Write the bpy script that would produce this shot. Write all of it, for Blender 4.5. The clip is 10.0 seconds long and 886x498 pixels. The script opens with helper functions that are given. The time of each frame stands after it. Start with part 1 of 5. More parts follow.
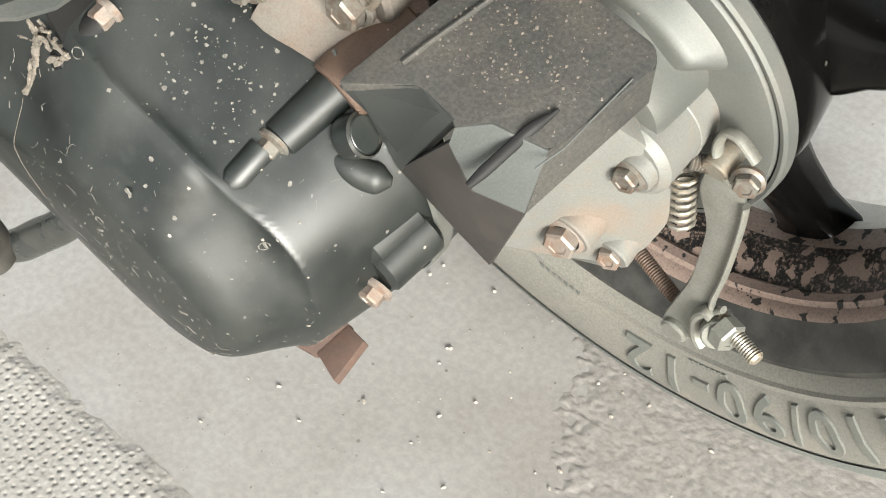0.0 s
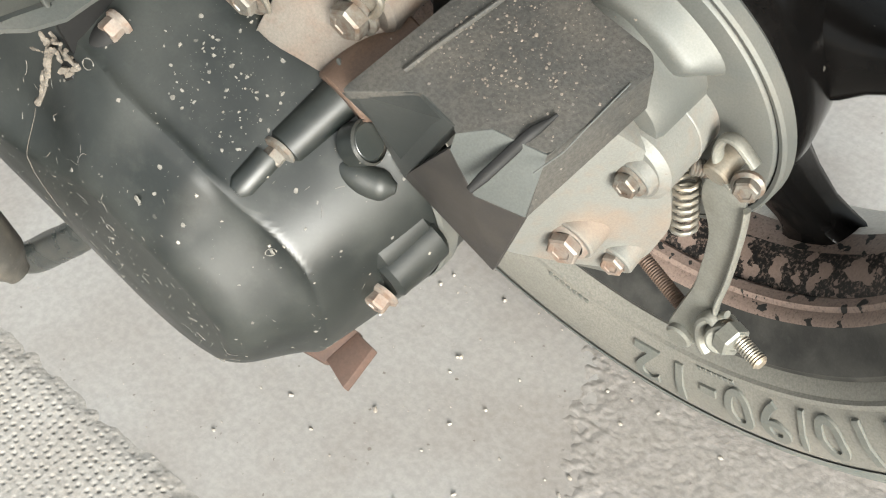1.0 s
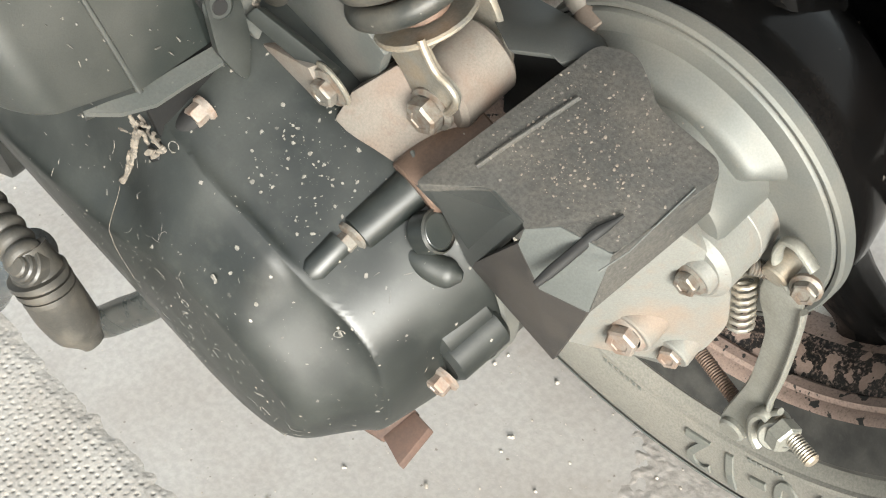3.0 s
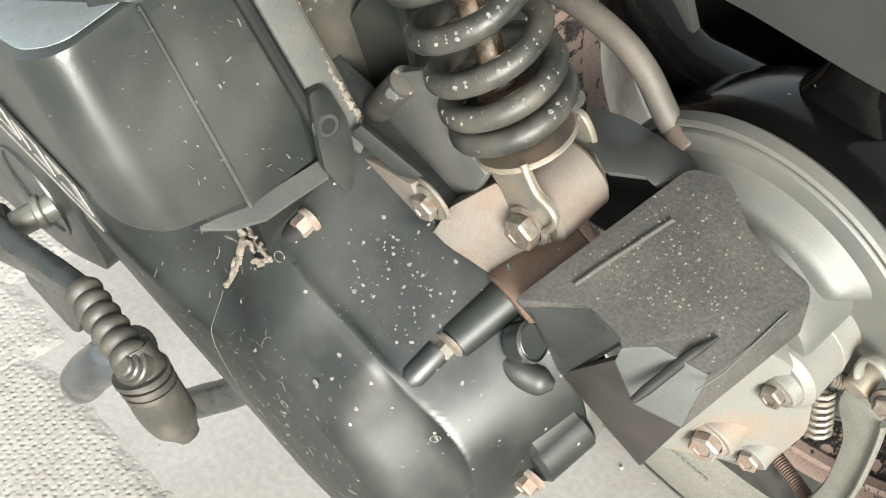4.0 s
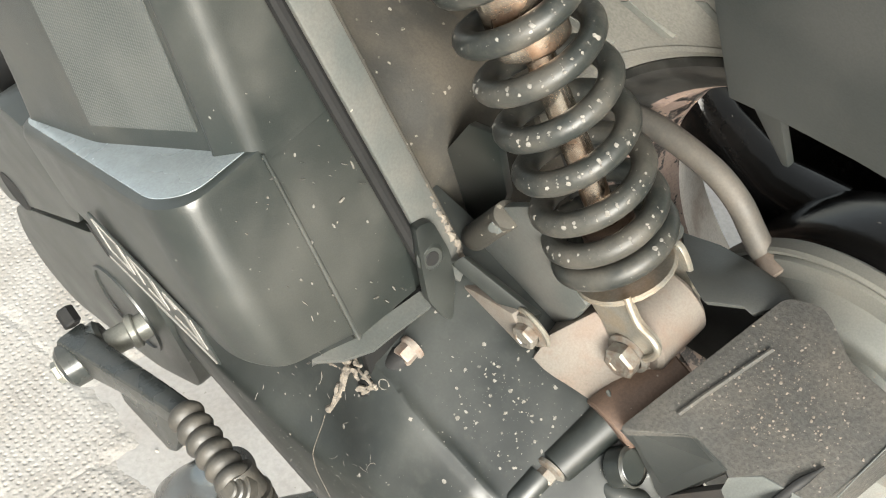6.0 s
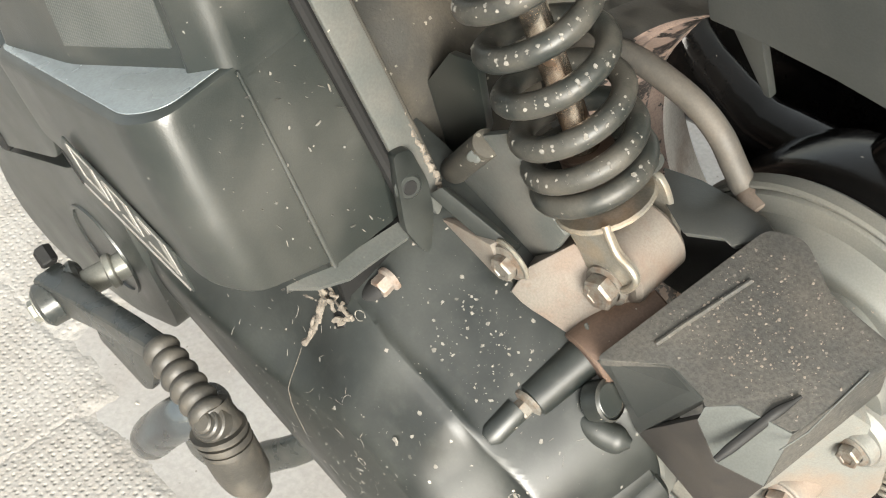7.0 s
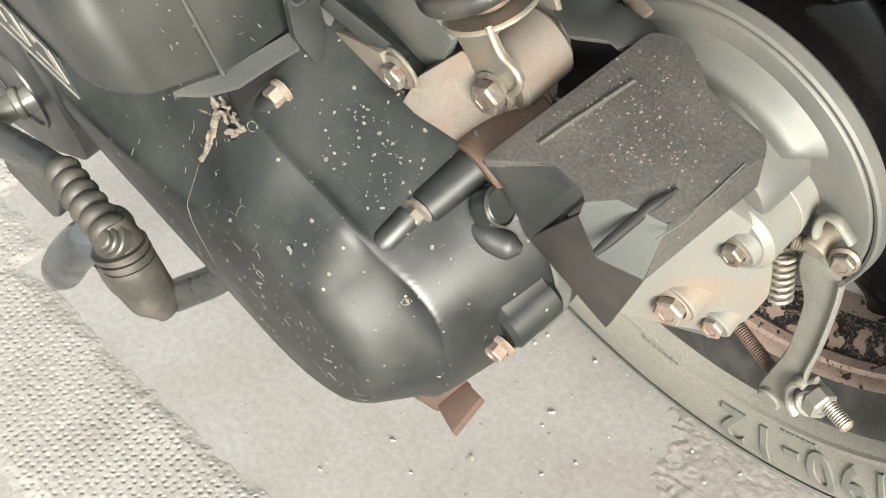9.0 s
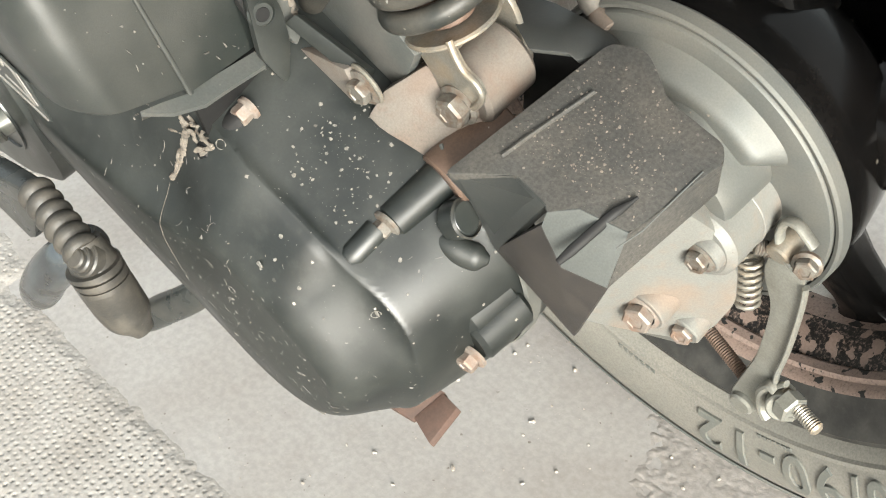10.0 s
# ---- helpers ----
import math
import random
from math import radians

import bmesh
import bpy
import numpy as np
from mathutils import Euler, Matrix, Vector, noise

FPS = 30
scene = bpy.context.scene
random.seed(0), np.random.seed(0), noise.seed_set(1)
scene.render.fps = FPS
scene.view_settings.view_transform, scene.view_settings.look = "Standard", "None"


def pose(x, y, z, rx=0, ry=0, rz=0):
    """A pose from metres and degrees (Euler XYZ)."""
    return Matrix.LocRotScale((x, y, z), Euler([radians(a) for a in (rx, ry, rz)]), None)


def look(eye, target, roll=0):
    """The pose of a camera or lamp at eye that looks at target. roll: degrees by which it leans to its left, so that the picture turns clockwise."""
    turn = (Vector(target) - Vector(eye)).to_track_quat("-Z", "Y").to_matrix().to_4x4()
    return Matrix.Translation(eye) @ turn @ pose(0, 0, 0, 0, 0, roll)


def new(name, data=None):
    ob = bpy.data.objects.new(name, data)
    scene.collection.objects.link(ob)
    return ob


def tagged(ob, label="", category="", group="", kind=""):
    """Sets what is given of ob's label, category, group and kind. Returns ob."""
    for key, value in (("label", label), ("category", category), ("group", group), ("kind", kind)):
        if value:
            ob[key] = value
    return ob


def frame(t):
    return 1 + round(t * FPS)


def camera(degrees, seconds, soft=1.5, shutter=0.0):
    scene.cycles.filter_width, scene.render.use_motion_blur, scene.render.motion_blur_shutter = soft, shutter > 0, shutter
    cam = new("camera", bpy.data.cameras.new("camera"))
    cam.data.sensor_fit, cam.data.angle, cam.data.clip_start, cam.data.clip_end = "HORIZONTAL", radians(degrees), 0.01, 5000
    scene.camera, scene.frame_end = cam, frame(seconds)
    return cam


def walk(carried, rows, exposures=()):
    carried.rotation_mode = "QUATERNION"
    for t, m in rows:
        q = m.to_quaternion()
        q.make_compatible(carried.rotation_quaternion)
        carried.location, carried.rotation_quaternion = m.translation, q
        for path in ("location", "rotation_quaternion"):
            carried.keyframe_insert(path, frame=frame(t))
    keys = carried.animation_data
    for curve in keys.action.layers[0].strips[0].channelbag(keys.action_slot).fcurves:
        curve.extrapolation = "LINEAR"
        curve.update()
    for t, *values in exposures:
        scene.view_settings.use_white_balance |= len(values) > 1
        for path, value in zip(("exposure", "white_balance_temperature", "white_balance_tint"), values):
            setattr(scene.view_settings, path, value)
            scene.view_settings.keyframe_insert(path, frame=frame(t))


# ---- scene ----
cam = camera(38.0, 10.0, soft=1.1)
PATH = [
    (0, (0.2017, -0.2950, 0.5487), (-0.0203, -0.0737, 0.1591), -3.48),
    (0.5, (0.2057, -0.2945, 0.5526), (-0.0226, -0.0755, 0.1654), -4.41),
    (1, (0.2119, -0.2963, 0.5505), (-0.0202, -0.0766, 0.1660), -4.92),
    (1.5, (0.2156, -0.2968, 0.5523), (-0.0223, -0.0753, 0.1724), -5.34),
    (2, (0.2148, -0.3019, 0.5574), (-0.0301, -0.0794, 0.1825), -4.83),
    (2.5, (0.2150, -0.3002, 0.5630), (-0.0319, -0.0746, 0.1914), -4.07),
    (3, (0.2090, -0.3033, 0.5679), (-0.0475, -0.0813, 0.2005), -4.53),
    (3.2, (0.2021, -0.3111, 0.5754), (-0.0619, -0.0921, 0.2116), -4.75),
    (4.3, (0.1855, -0.3192, 0.6082), (-0.0862, -0.0912, 0.2558), -4.48),
    (4.5, (0.1858, -0.3165, 0.6117), (-0.0891, -0.0866, 0.2630), -4.81),
    (5, (0.1727, -0.3202, 0.6251), (-0.1046, -0.0876, 0.2802), -5.51),
    (5.5, (0.1622, -0.3303, 0.6325), (-0.1200, -0.1002, 0.2898), -5.73),
    (5.7, (0.1597, -0.3333, 0.6335), (-0.1244, -0.1020, 0.2932), -5.73),
    (6.8, (0.1684, -0.3395, 0.6161), (-0.1172, -0.1067, 0.2781), -4.92),
    (7, (0.1724, -0.3411, 0.6108), (-0.1095, -0.1083, 0.2698), -4.58),
    (7.5, (0.1801, -0.3567, 0.5997), (-0.1007, -0.1320, 0.2523), -4.65),
    (8, (0.1878, -0.3602, 0.5946), (-0.0874, -0.1364, 0.2421), -4.59),
    (8.5, (0.2025, -0.3484, 0.5902), (-0.0649, -0.1286, 0.2294), -5.00),
    (9, (0.2170, -0.3388, 0.5845), (-0.0423, -0.1179, 0.2184), -4.63),
    (9.5, (0.2260, -0.3364, 0.5857), (-0.0360, -0.1165, 0.2210), -5.75),
    (10, (0.2294, -0.3328, 0.5880), (-0.0326, -0.1092, 0.2255), -5.73),
]
walk(cam, [(t, look(eye, target, roll)) for t, eye, target, roll in PATH], [(0, 1.08, 6500, 10), (2.5, 1.16, 6520, 10), (5, 1.34, 6520, 10), (6.5, 1.28, 6700, 10.5), (8.5, 1.20, 6750, 11), (10, 1.18, 6580, 10)])

# ---- light ----
world = bpy.data.worlds.new("sky")
scene.world = world
world.use_nodes = True
wn, wl = world.node_tree.nodes, world.node_tree.links
sky = wn.new("ShaderNodeTexSky")
sky.sky_type, sky.sun_disc = "NISHITA", False
sky.sun_elevation, sky.sun_rotation = radians(18), radians(119)
sky.air_density, sky.dust_density, sky.ozone_density = 1.0, 6.0, 0.8
pale = wn.new("ShaderNodeMixRGB")
pale.inputs[0].default_value = 0.42
pale.inputs[2].default_value = (8.8, 9.2, 8.6, 1)
wl.new(sky.outputs[0], pale.inputs[1])
wl.new(pale.outputs[0], wn["Background"].inputs[0])
wn["Background"].inputs[1].default_value = 0.115

sun = new("sun", bpy.data.lights.new("sun", "SUN"))
sun.data.energy, sun.data.angle, sun.data.color = 4.8, radians(32), (0.965, 1.0, 0.975)
sun.matrix_world = look((1.17, -0.65, 0.45), (0, 0, 0))


# ---- materials ----
def material(name, base, rough=0.5, metal=0.0, second=None, scale=40.0, amount=0.5, bump=0.1, grain=600.0,
             specks=None, speck_scale=160.0, speck_size=0.16, spec=0.5, spread=0.12, coords="Object", detail_lo=0.36, detail_hi=0.72, coat=0.0, smear=0.4):
    """A worn surface: a base colour, blotches of a second one, grain, and small specks of dirt."""
    m = bpy.data.materials.new(name)
    m.use_nodes = True
    base, second, specks = (tuple(v * (0.74 if max(c) > 0.09 else 1.0) for v in c) if c else c for c in (base, second, specks))
    n, l = m.node_tree.nodes, m.node_tree.links
    b = n["Principled BSDF"]
    b.inputs["Roughness"].default_value, b.inputs["Metallic"].default_value = rough, metal
    b.inputs["Specular IOR Level"].default_value = spec
    b.inputs["Coat Weight"].default_value, b.inputs["Coat Roughness"].default_value = coat, 0.2
    tc = n.new("ShaderNodeTexCoord")
    at = tc.outputs[coords]

    def noise_at(s, detail=6.0, rough_n=0.6):
        t = n.new("ShaderNodeTexNoise")
        t.inputs["Scale"].default_value, t.inputs["Detail"].default_value, t.inputs["Roughness"].default_value = s, detail, rough_n
        l.new(at, t.inputs["Vector"])
        return t

    def ramp(fac, lo, hi):
        r = n.new("ShaderNodeMapRange")
        r.interpolation_type = "SMOOTHSTEP"
        r.inputs["From Min"].default_value, r.inputs["From Max"].default_value = lo, hi
        l.new(fac, r.inputs["Value"])
        return r.outputs["Result"]

    def mix(fac, a, c):
        x = n.new("ShaderNodeMix")
        x.data_type = "RGBA"
        for sock, v in ((x.inputs["Factor"], fac), (x.inputs["A"], a), (x.inputs["B"], c)):
            if isinstance(v, bpy.types.NodeSocket):
                l.new(v, sock)
            elif isinstance(v, (int, float)):
                sock.default_value = v
            else:
                sock.default_value = (*v, 1)
        return x.outputs["Result"]

    colour = tuple(base)
    big = noise_at(scale, 3.0, 0.5)
    if second:
        f = n.new("ShaderNodeMath")
        f.operation = "MULTIPLY"
        f.inputs[1].default_value = amount
        l.new(ramp(big.outputs["Fac"], detail_lo, detail_hi), f.inputs[0])
        colour = mix(f.outputs[0], colour, second)
        # small smears of the same dirt
        f = n.new("ShaderNodeMath")
        f.operation = "MULTIPLY"
        f.inputs[1].default_value = amount * smear
        l.new(ramp(noise_at(scale * 5.5, 4.0, 0.65).outputs["Fac"], 0.48, 0.72), f.inputs[0])
        colour = mix(f.outputs[0], colour, second)
    fine = noise_at(grain, 4.0)
    dark = tuple(c * (1 - spread) for c in (0.93, 0.93, 0.93))
    g = mix(ramp(fine.outputs["Fac"], 0.3, 0.7), dark, (1 + 0.0, 1.0, 1.0))
    mul = n.new("ShaderNodeMix")
    mul.data_type, mul.blend_type = "RGBA", "MULTIPLY"
    mul.inputs["Factor"].default_value = 1.0
    if isinstance(colour, bpy.types.NodeSocket):
        l.new(colour, mul.inputs["A"])
    else:
        mul.inputs["A"].default_value = (*colour, 1)
    l.new(g, mul.inputs["B"])
    colour = mul.outputs["Result"]
    if specks:
        v = n.new("ShaderNodeTexVoronoi")
        v.inputs["Scale"].default_value = speck_scale
        wob = noise_at(speck_scale * 3, 2.0)
        add = n.new("ShaderNodeVectorMath")
        add.operation = "MULTIPLY_ADD"
        add.inputs[1].default_value = (0.35 / speck_scale,) * 3
        l.new(wob.outputs["Color"], add.inputs[0])
        l.new(at, add.inputs[2])
        l.new(add.outputs[0], v.inputs["Vector"])
        # few cells carry a speck, and of many sizes
        lim = n.new("ShaderNodeMath")
        lim.operation = "MULTIPLY"
        lim.inputs[1].default_value = speck_size
        sep = n.new("ShaderNodeSeparateColor")
        l.new(v.outputs["Color"], sep.inputs[0])
        pw = n.new("ShaderNodeMath")
        pw.operation = "POWER"
        pw.inputs[1].default_value = 3.0
        l.new(sep.outputs[0], pw.inputs[0])
        l.new(pw.outputs[0], lim.inputs[0])
        less = n.new("ShaderNodeMath")
        less.operation = "SUBTRACT"
        l.new(lim.outputs[0], less.inputs[0])
        l.new(v.outputs["Distance"], less.inputs[1])
        # thin and thick specks, with soft borders
        thick = n.new("ShaderNodeMath")
        thick.operation = "MULTIPLY"
        l.new(ramp(less.outputs[0], 0.0, 0.07), thick.inputs[0])
        l.new(ramp(sep.outputs[1], -0.25, 1.1), thick.inputs[1])
        colour = mix(thick.outputs[0], colour, specks)
    l.new(colour, b.inputs["Base Color"])
    r = n.new("ShaderNodeMapRange")
    r.inputs["To Min"].default_value, r.inputs["To Max"].default_value = max(0.02, rough - 0.1), min(1, rough + 0.14)
    r.inputs["From Min"].default_value, r.inputs["From Max"].default_value = 0.3, 0.7
    l.new(big.outputs["Fac"], r.inputs["Value"])
    l.new(r.outputs["Result"], b.inputs["Roughness"])
    if bump:
        bp = n.new("ShaderNodeBump")
        bp.inputs["Strength"].default_value, bp.inputs["Distance"].default_value = bump, 0.0006
        l.new(fine.outputs["Fac"], bp.inputs["Height"])
        l.new(bp.outputs["Normal"], b.inputs["Normal"])
    return m


DUST = (0.42, 0.38, 0.33)
BLACK = material("black_cover_paint", (0.006, 0.0082, 0.0075), 0.43, 0.0, (0.030, 0.033, 0.029), 26, 0.6, 0.05, 900, DUST, 200, 0.19, spec=0.65, smear=0.6)
BOX = material("grey_black_plastic", (0.016, 0.0195, 0.0180), 0.38, 0.0, (0.050, 0.050, 0.044), 22, 0.6, 0.12, 1400, (0.26, 0.25, 0.22), 190, 0.15, spec=0.75)
BOXTOP = material("grained_plastic", (0.040, 0.046, 0.043), 0.40, 0.0, (0.070, 0.073, 0.068), 30, 0.5, 0.3, 1500, spec=1.0, coat=0.2)


def hatch(m, pitch, depth):
    """Fine crossed ribs pressed into a plastic."""
    n, l = m.node_tree.nodes, m.node_tree.links
    tc = n.new("ShaderNodeTexCoord")
    prod = n.new("ShaderNodeMath")
    prod.operation = "MULTIPLY"
    for k, axis in enumerate(((0.8, 0.0, 0.6), (-0.8, 0.0, 0.6))):
        dot = n.new("ShaderNodeVectorMath")
        dot.operation = "DOT_PRODUCT"
        dot.inputs[1].default_value = tuple(c * 2 * math.pi / pitch for c in axis)
        l.new(tc.outputs["Object"], dot.inputs[0])
        s = n.new("ShaderNodeMath")
        s.operation = "SINE"
        l.new(dot.outputs["Value"], s.inputs[0])
        l.new(s.outputs[0], prod.inputs[k])
    bp = n.new("ShaderNodeBump")
    bp.inputs["Strength"].default_value, bp.inputs["Distance"].default_value = 0.6, depth
    l.new(prod.outputs[0], bp.inputs["Height"])
    l.new(n["Bump"].outputs["Normal"], bp.inputs["Normal"])
    l.new(bp.outputs["Normal"], n["Principled BSDF"].inputs["Normal"])


hatch(BOXTOP, 0.0017, 0.00012)
SHIELD = material("dusty_plastic", (0.048, 0.047, 0.043), 0.66, 0.0, (0.105, 0.096, 0.082), 32, 0.8, 0.5, 700, (0.20, 0.18, 0.155), 420, 0.30, spread=0.35, smear=0.7)
SHIELD2 = material("bare_plastic", (0.030, 0.027, 0.025), 0.55, 0.0, (0.050, 0.043, 0.037), 60, 0.6, 0.1, 1200, spec=0.35)
# pale blue half-metal tone paints the bright sky reflection on the step
SKYSTEP = material("sky_glint_step", (0.50, 0.56, 0.59), 0.22, 0.5, (0.30, 0.33, 0.34), 40, 0.6, 0.05, 900, spec=1.0)
PALEP = material("pale_grey_plastic", (0.105, 0.112, 0.106), 0.6, 0.0, (0.085, 0.090, 0.085), 60, 0.6, 0.15, 1200, DUST, 260, 0.14)
RAIL = material("grey_rail_plastic", (0.070, 0.075, 0.071), 0.45, 0.0, (0.14, 0.132, 0.118), 40, 0.6, 0.12, 900, DUST, 160, 0.14)
INNER = material("mud_splashed_panel", (0.022, 0.021, 0.017), 0.75, 0.0, (0.070, 0.060, 0.046), 25, 0.8, 0.3, 900, (0.34, 0.31, 0.26), 260, 0.30)
ALU = material("dull_cast_aluminium", (0.150, 0.157, 0.147), 0.54, 0.3, (0.20, 0.19, 0.165), 20, 0.8, 0.1, 1300, (0.10, 0.09, 0.075), 150, 0.10, spread=0.08)
DUSTY = material("dust_coated_casting", (0.225, 0.203, 0.178), 0.5, 0.25, (0.185, 0.112, 0.074), 24, 0.75, 0.15, 1100, (0.14, 0.10, 0.08), 160, 0.10)
RUST = material("rusty_casting", (0.19, 0.122, 0.088), 0.6, 0.2, (0.10, 0.07, 0.055), 40, 0.7, 0.2, 900, DUST, 220, 0.15)
ZINC = material("zinc_plated_steel", (0.40, 0.38, 0.33), 0.42, 0.65, (0.45, 0.36, 0.26), 90, 0.7, 0.15, 900)
BOLT = material("bolt_steel", (0.27, 0.255, 0.225), 0.5, 0.5, (0.17, 0.115, 0.08), 210, 0.9, 0.2, 900)
PINK = material("rust_stained_bolt", (0.31, 0.27, 0.235), 0.55, 0.3, (0.25, 0.15, 0.10), 160, 0.8, 0.25, 900)
LEVER = material("grey_pressed_steel", (0.31, 0.31, 0.275), 0.45, 0.4, (0.24, 0.225, 0.19), 60, 0.6, 0.15, 1000, (0.14, 0.11, 0.08), 260, 0.12)
RUBBER = material("dusty_tyre_rubber", (0.222, 0.215, 0.188), 0.85, 0.0, (0.27, 0.252, 0.22), 20, 0.8, 0.3, 900, (0.15, 0.15, 0.13), 120, 0.14, spread=0.2)
LETTER = material("tyre_letters", (0.150, 0.156, 0.140), 0.8, 0.0, (0.20, 0.195, 0.17), 60, 0.8, 0.1, 900)
TREAD = material("tread_rubber", (0.145, 0.165, 0.152), 0.8, 0.0, (0.20, 0.205, 0.185), 30, 0.8, 0.3, 900, (0.09, 0.09, 0.08), 140, 0.12)
GLOSS = material("black_gloss_paint", (0.003, 0.003, 0.003), 0.10, 0.0, (0.008, 0.007, 0.0065), 25, 0.6, 0.16, 420, DUST, 110, 0.12, spec=0.13)
FLAKED = material("flaked_black_paint", (0.010, 0.010, 0.010), 0.42, 0.0, (0.33, 0.245, 0.205), 110, 1.0, 0.25, 900, detail_lo=0.52, detail_hi=0.535, smear=1.0)
COPPER = material("bare_primer_brown", (0.36, 0.265, 0.222), 0.6, 0.0, (0.016, 0.016, 0.015), 130, 1.0, 0.2, 900, detail_lo=0.60, detail_hi=0.62, smear=0.5)
# pale base stands in for sunlight inside the rim, with brown blotches
SUNRIM = material("sunlit_pale_rim", (0.98, 0.93, 0.86), 0.5, 0.1, (0.45, 0.30, 0.22), 30, 0.6, 0.2, 900, detail_lo=0.5)
CASTING = material("dull_dusty_casting", (0.245, 0.247, 0.228), 0.5, 0.2, (0.30, 0.222, 0.168), 30, 0.75, 0.2, 1200, (0.13, 0.10, 0.08), 170, 0.10, spread=0.1, detail_lo=0.5, detail_hi=0.75)
RIMBLACK = material("worn_rim_lip", (0.016, 0.016, 0.015), 0.4, 0.0, (0.06, 0.058, 0.052), 60, 0.7, 0.15, 700)
SPRING = material("grey_spring_paint", (0.019, 0.0215, 0.0200), 0.42, 0.0, (0.080, 0.072, 0.060), 50, 0.7, 0.15, 900, (0.27, 0.25, 0.215), 380, 0.28, spec=0.4)
CHROME = material("oily_rod_steel", (0.65, 0.58, 0.48), 0.2, 0.9, (0.35, 0.17, 0.08), 70, 0.8, 0.05, 900)
HOSE = material("dusty_hose_rubber", (0.050, 0.047, 0.042), 0.55, 0.0, (0.13, 0.112, 0.092), 60, 0.7, 0.15, 900, DUST, 200, 0.10)
PEDAL = material("worn_pedal_rubber", (0.036, 0.034, 0.030), 0.45, 0.0, (0.110, 0.098, 0.080), 80, 0.8, 0.2, 900, (0.22, 0.19, 0.155), 240, 0.14)
ARM = material("grey_lever_paint", (0.026, 0.030, 0.029), 0.27, 0.2, (0.10, 0.096, 0.086), 60, 0.6, 0.1, 900, DUST, 220, 0.10)
WORN = material("worn_shiny_steel", (0.22, 0.245, 0.26), 0.20, 0.8, (0.09, 0.085, 0.08), 60, 0.8, 0.08, 900, spec=0.8)
MUD = material("caked_mud", (0.20, 0.17, 0.14), 0.9, 0.0, (0.32, 0.28, 0.235), 300, 0.8, 0.2, 900)
TABM = material("brown_rubber_tab", (0.089, 0.052, 0.039), 0.65, 0.0, (0.06, 0.04, 0.032), 90, 0.7, 0.1, 900)
GUM = material("dried_whitish_sealant", (0.23, 0.20, 0.165), 0.8, 0.0, (0.10, 0.085, 0.07), 260, 0.9, 0.4, 1200)
PAINT = material("splashed_whitewash", (0.25, 0.236, 0.21), 0.8, 0.0, (0.10, 0.095, 0.085), 380, 0.8, 0.1, 1200)
DECAL = material("scuffed_silver_decal", (0.42, 0.40, 0.37), 0.45, 0.3, (0.25, 0.23, 0.21), 200, 0.7, 0.05, 1200)
FENDER = material("matt_fender_plastic", (0.030, 0.033, 0.0315), 0.5, 0.0, (0.05, 0.05, 0.046), 20, 0.6, 0.15, 1100, (0.16, 0.155, 0.14), 150, 0.12)
# for black parts, and for sheets that paint the shade in gaps
DARK = material("black_parts_and_shade", (0.010, 0.010, 0.010), 0.6, spec=0.25)
FLOOR = material("worn_concrete", (0.462, 0.447, 0.430), 0.75, 0.0, (0.37, 0.340, 0.315), 9, 0.9, 0.28, 240, (0.20, 0.175, 0.155), 190, 0.22, spread=0.10, smear=0.3)
ROUGHF = material("rough_concrete", (0.385, 0.357, 0.330), 0.85, 0.0, (0.43, 0.40, 0.375), 60, 0.8, 0.6, 260, (0.24, 0.21, 0.19), 130, 0.26, spread=0.22)
STRIP = material("whitish_dimpled_concrete", (0.50, 0.475, 0.442), 0.85, 0.0, (0.40, 0.37, 0.335), 22, 0.8, 0.4, 420, spread=0.2)
GRIT = material("grit", (0.60, 0.56, 0.50), 0.85, 0.0, (0.38, 0.33, 0.28), 200, 0.9, 0.2, 900)


# ---- mesh helpers ----
def link(name, bm, mat, parent=None, label="", sharp=32):
    me = bpy.data.meshes.new(name)
    bmesh.ops.recalc_face_normals(bm, faces=bm.faces)
    bm.to_mesh(me)
    bm.free()
    me.shade_smooth()
    me.set_sharp_from_angle(angle=radians(sharp))
    me.materials.append(mat)
    ob = new(name, me)
    ob.parent = parent
    if label:
        tagged(ob, label)
    return ob


part = link


def solid(verts, faces, bm=None):
    bm = bm or bmesh.new()
    vs = [bm.verts.new(v) for v in verts]
    for f in faces:
        bm.faces.new([vs[i] for i in f])
    return bm


def soften(bm, width, seg=2, angle=25):
    es = [e for e in bm.edges if len(e.link_faces) == 2 and e.calc_face_angle(0) > radians(angle)]
    bmesh.ops.bevel(bm, geom=es, offset=width, segments=seg, profile=0.6, affect="EDGES", clamp_overlap=True)
    return bm


def slab(corners, push, bevel=0.0, seg=2):
    """A flat polygon given thickness along the vector push."""
    n, push = len(corners), Vector(push)
    vs = [Vector(c) for c in corners] + [Vector(c) + push for c in corners]
    fs = [list(range(n)), list(range(2 * n - 1, n - 1, -1))] + [[i, i + n, (i + 1) % n + n, (i + 1) % n] for i in range(n)]
    bm = solid(vs, fs)
    bmesh.ops.recalc_face_normals(bm, faces=bm.faces)
    return soften(bm, bevel, seg) if bevel else bm


def prism_y(xz, y0, y1, bevel=0.0, seg=2):
    return slab([(x, y0, z) for x, z in xz], (0, y1 - y0, 0), bevel, seg)


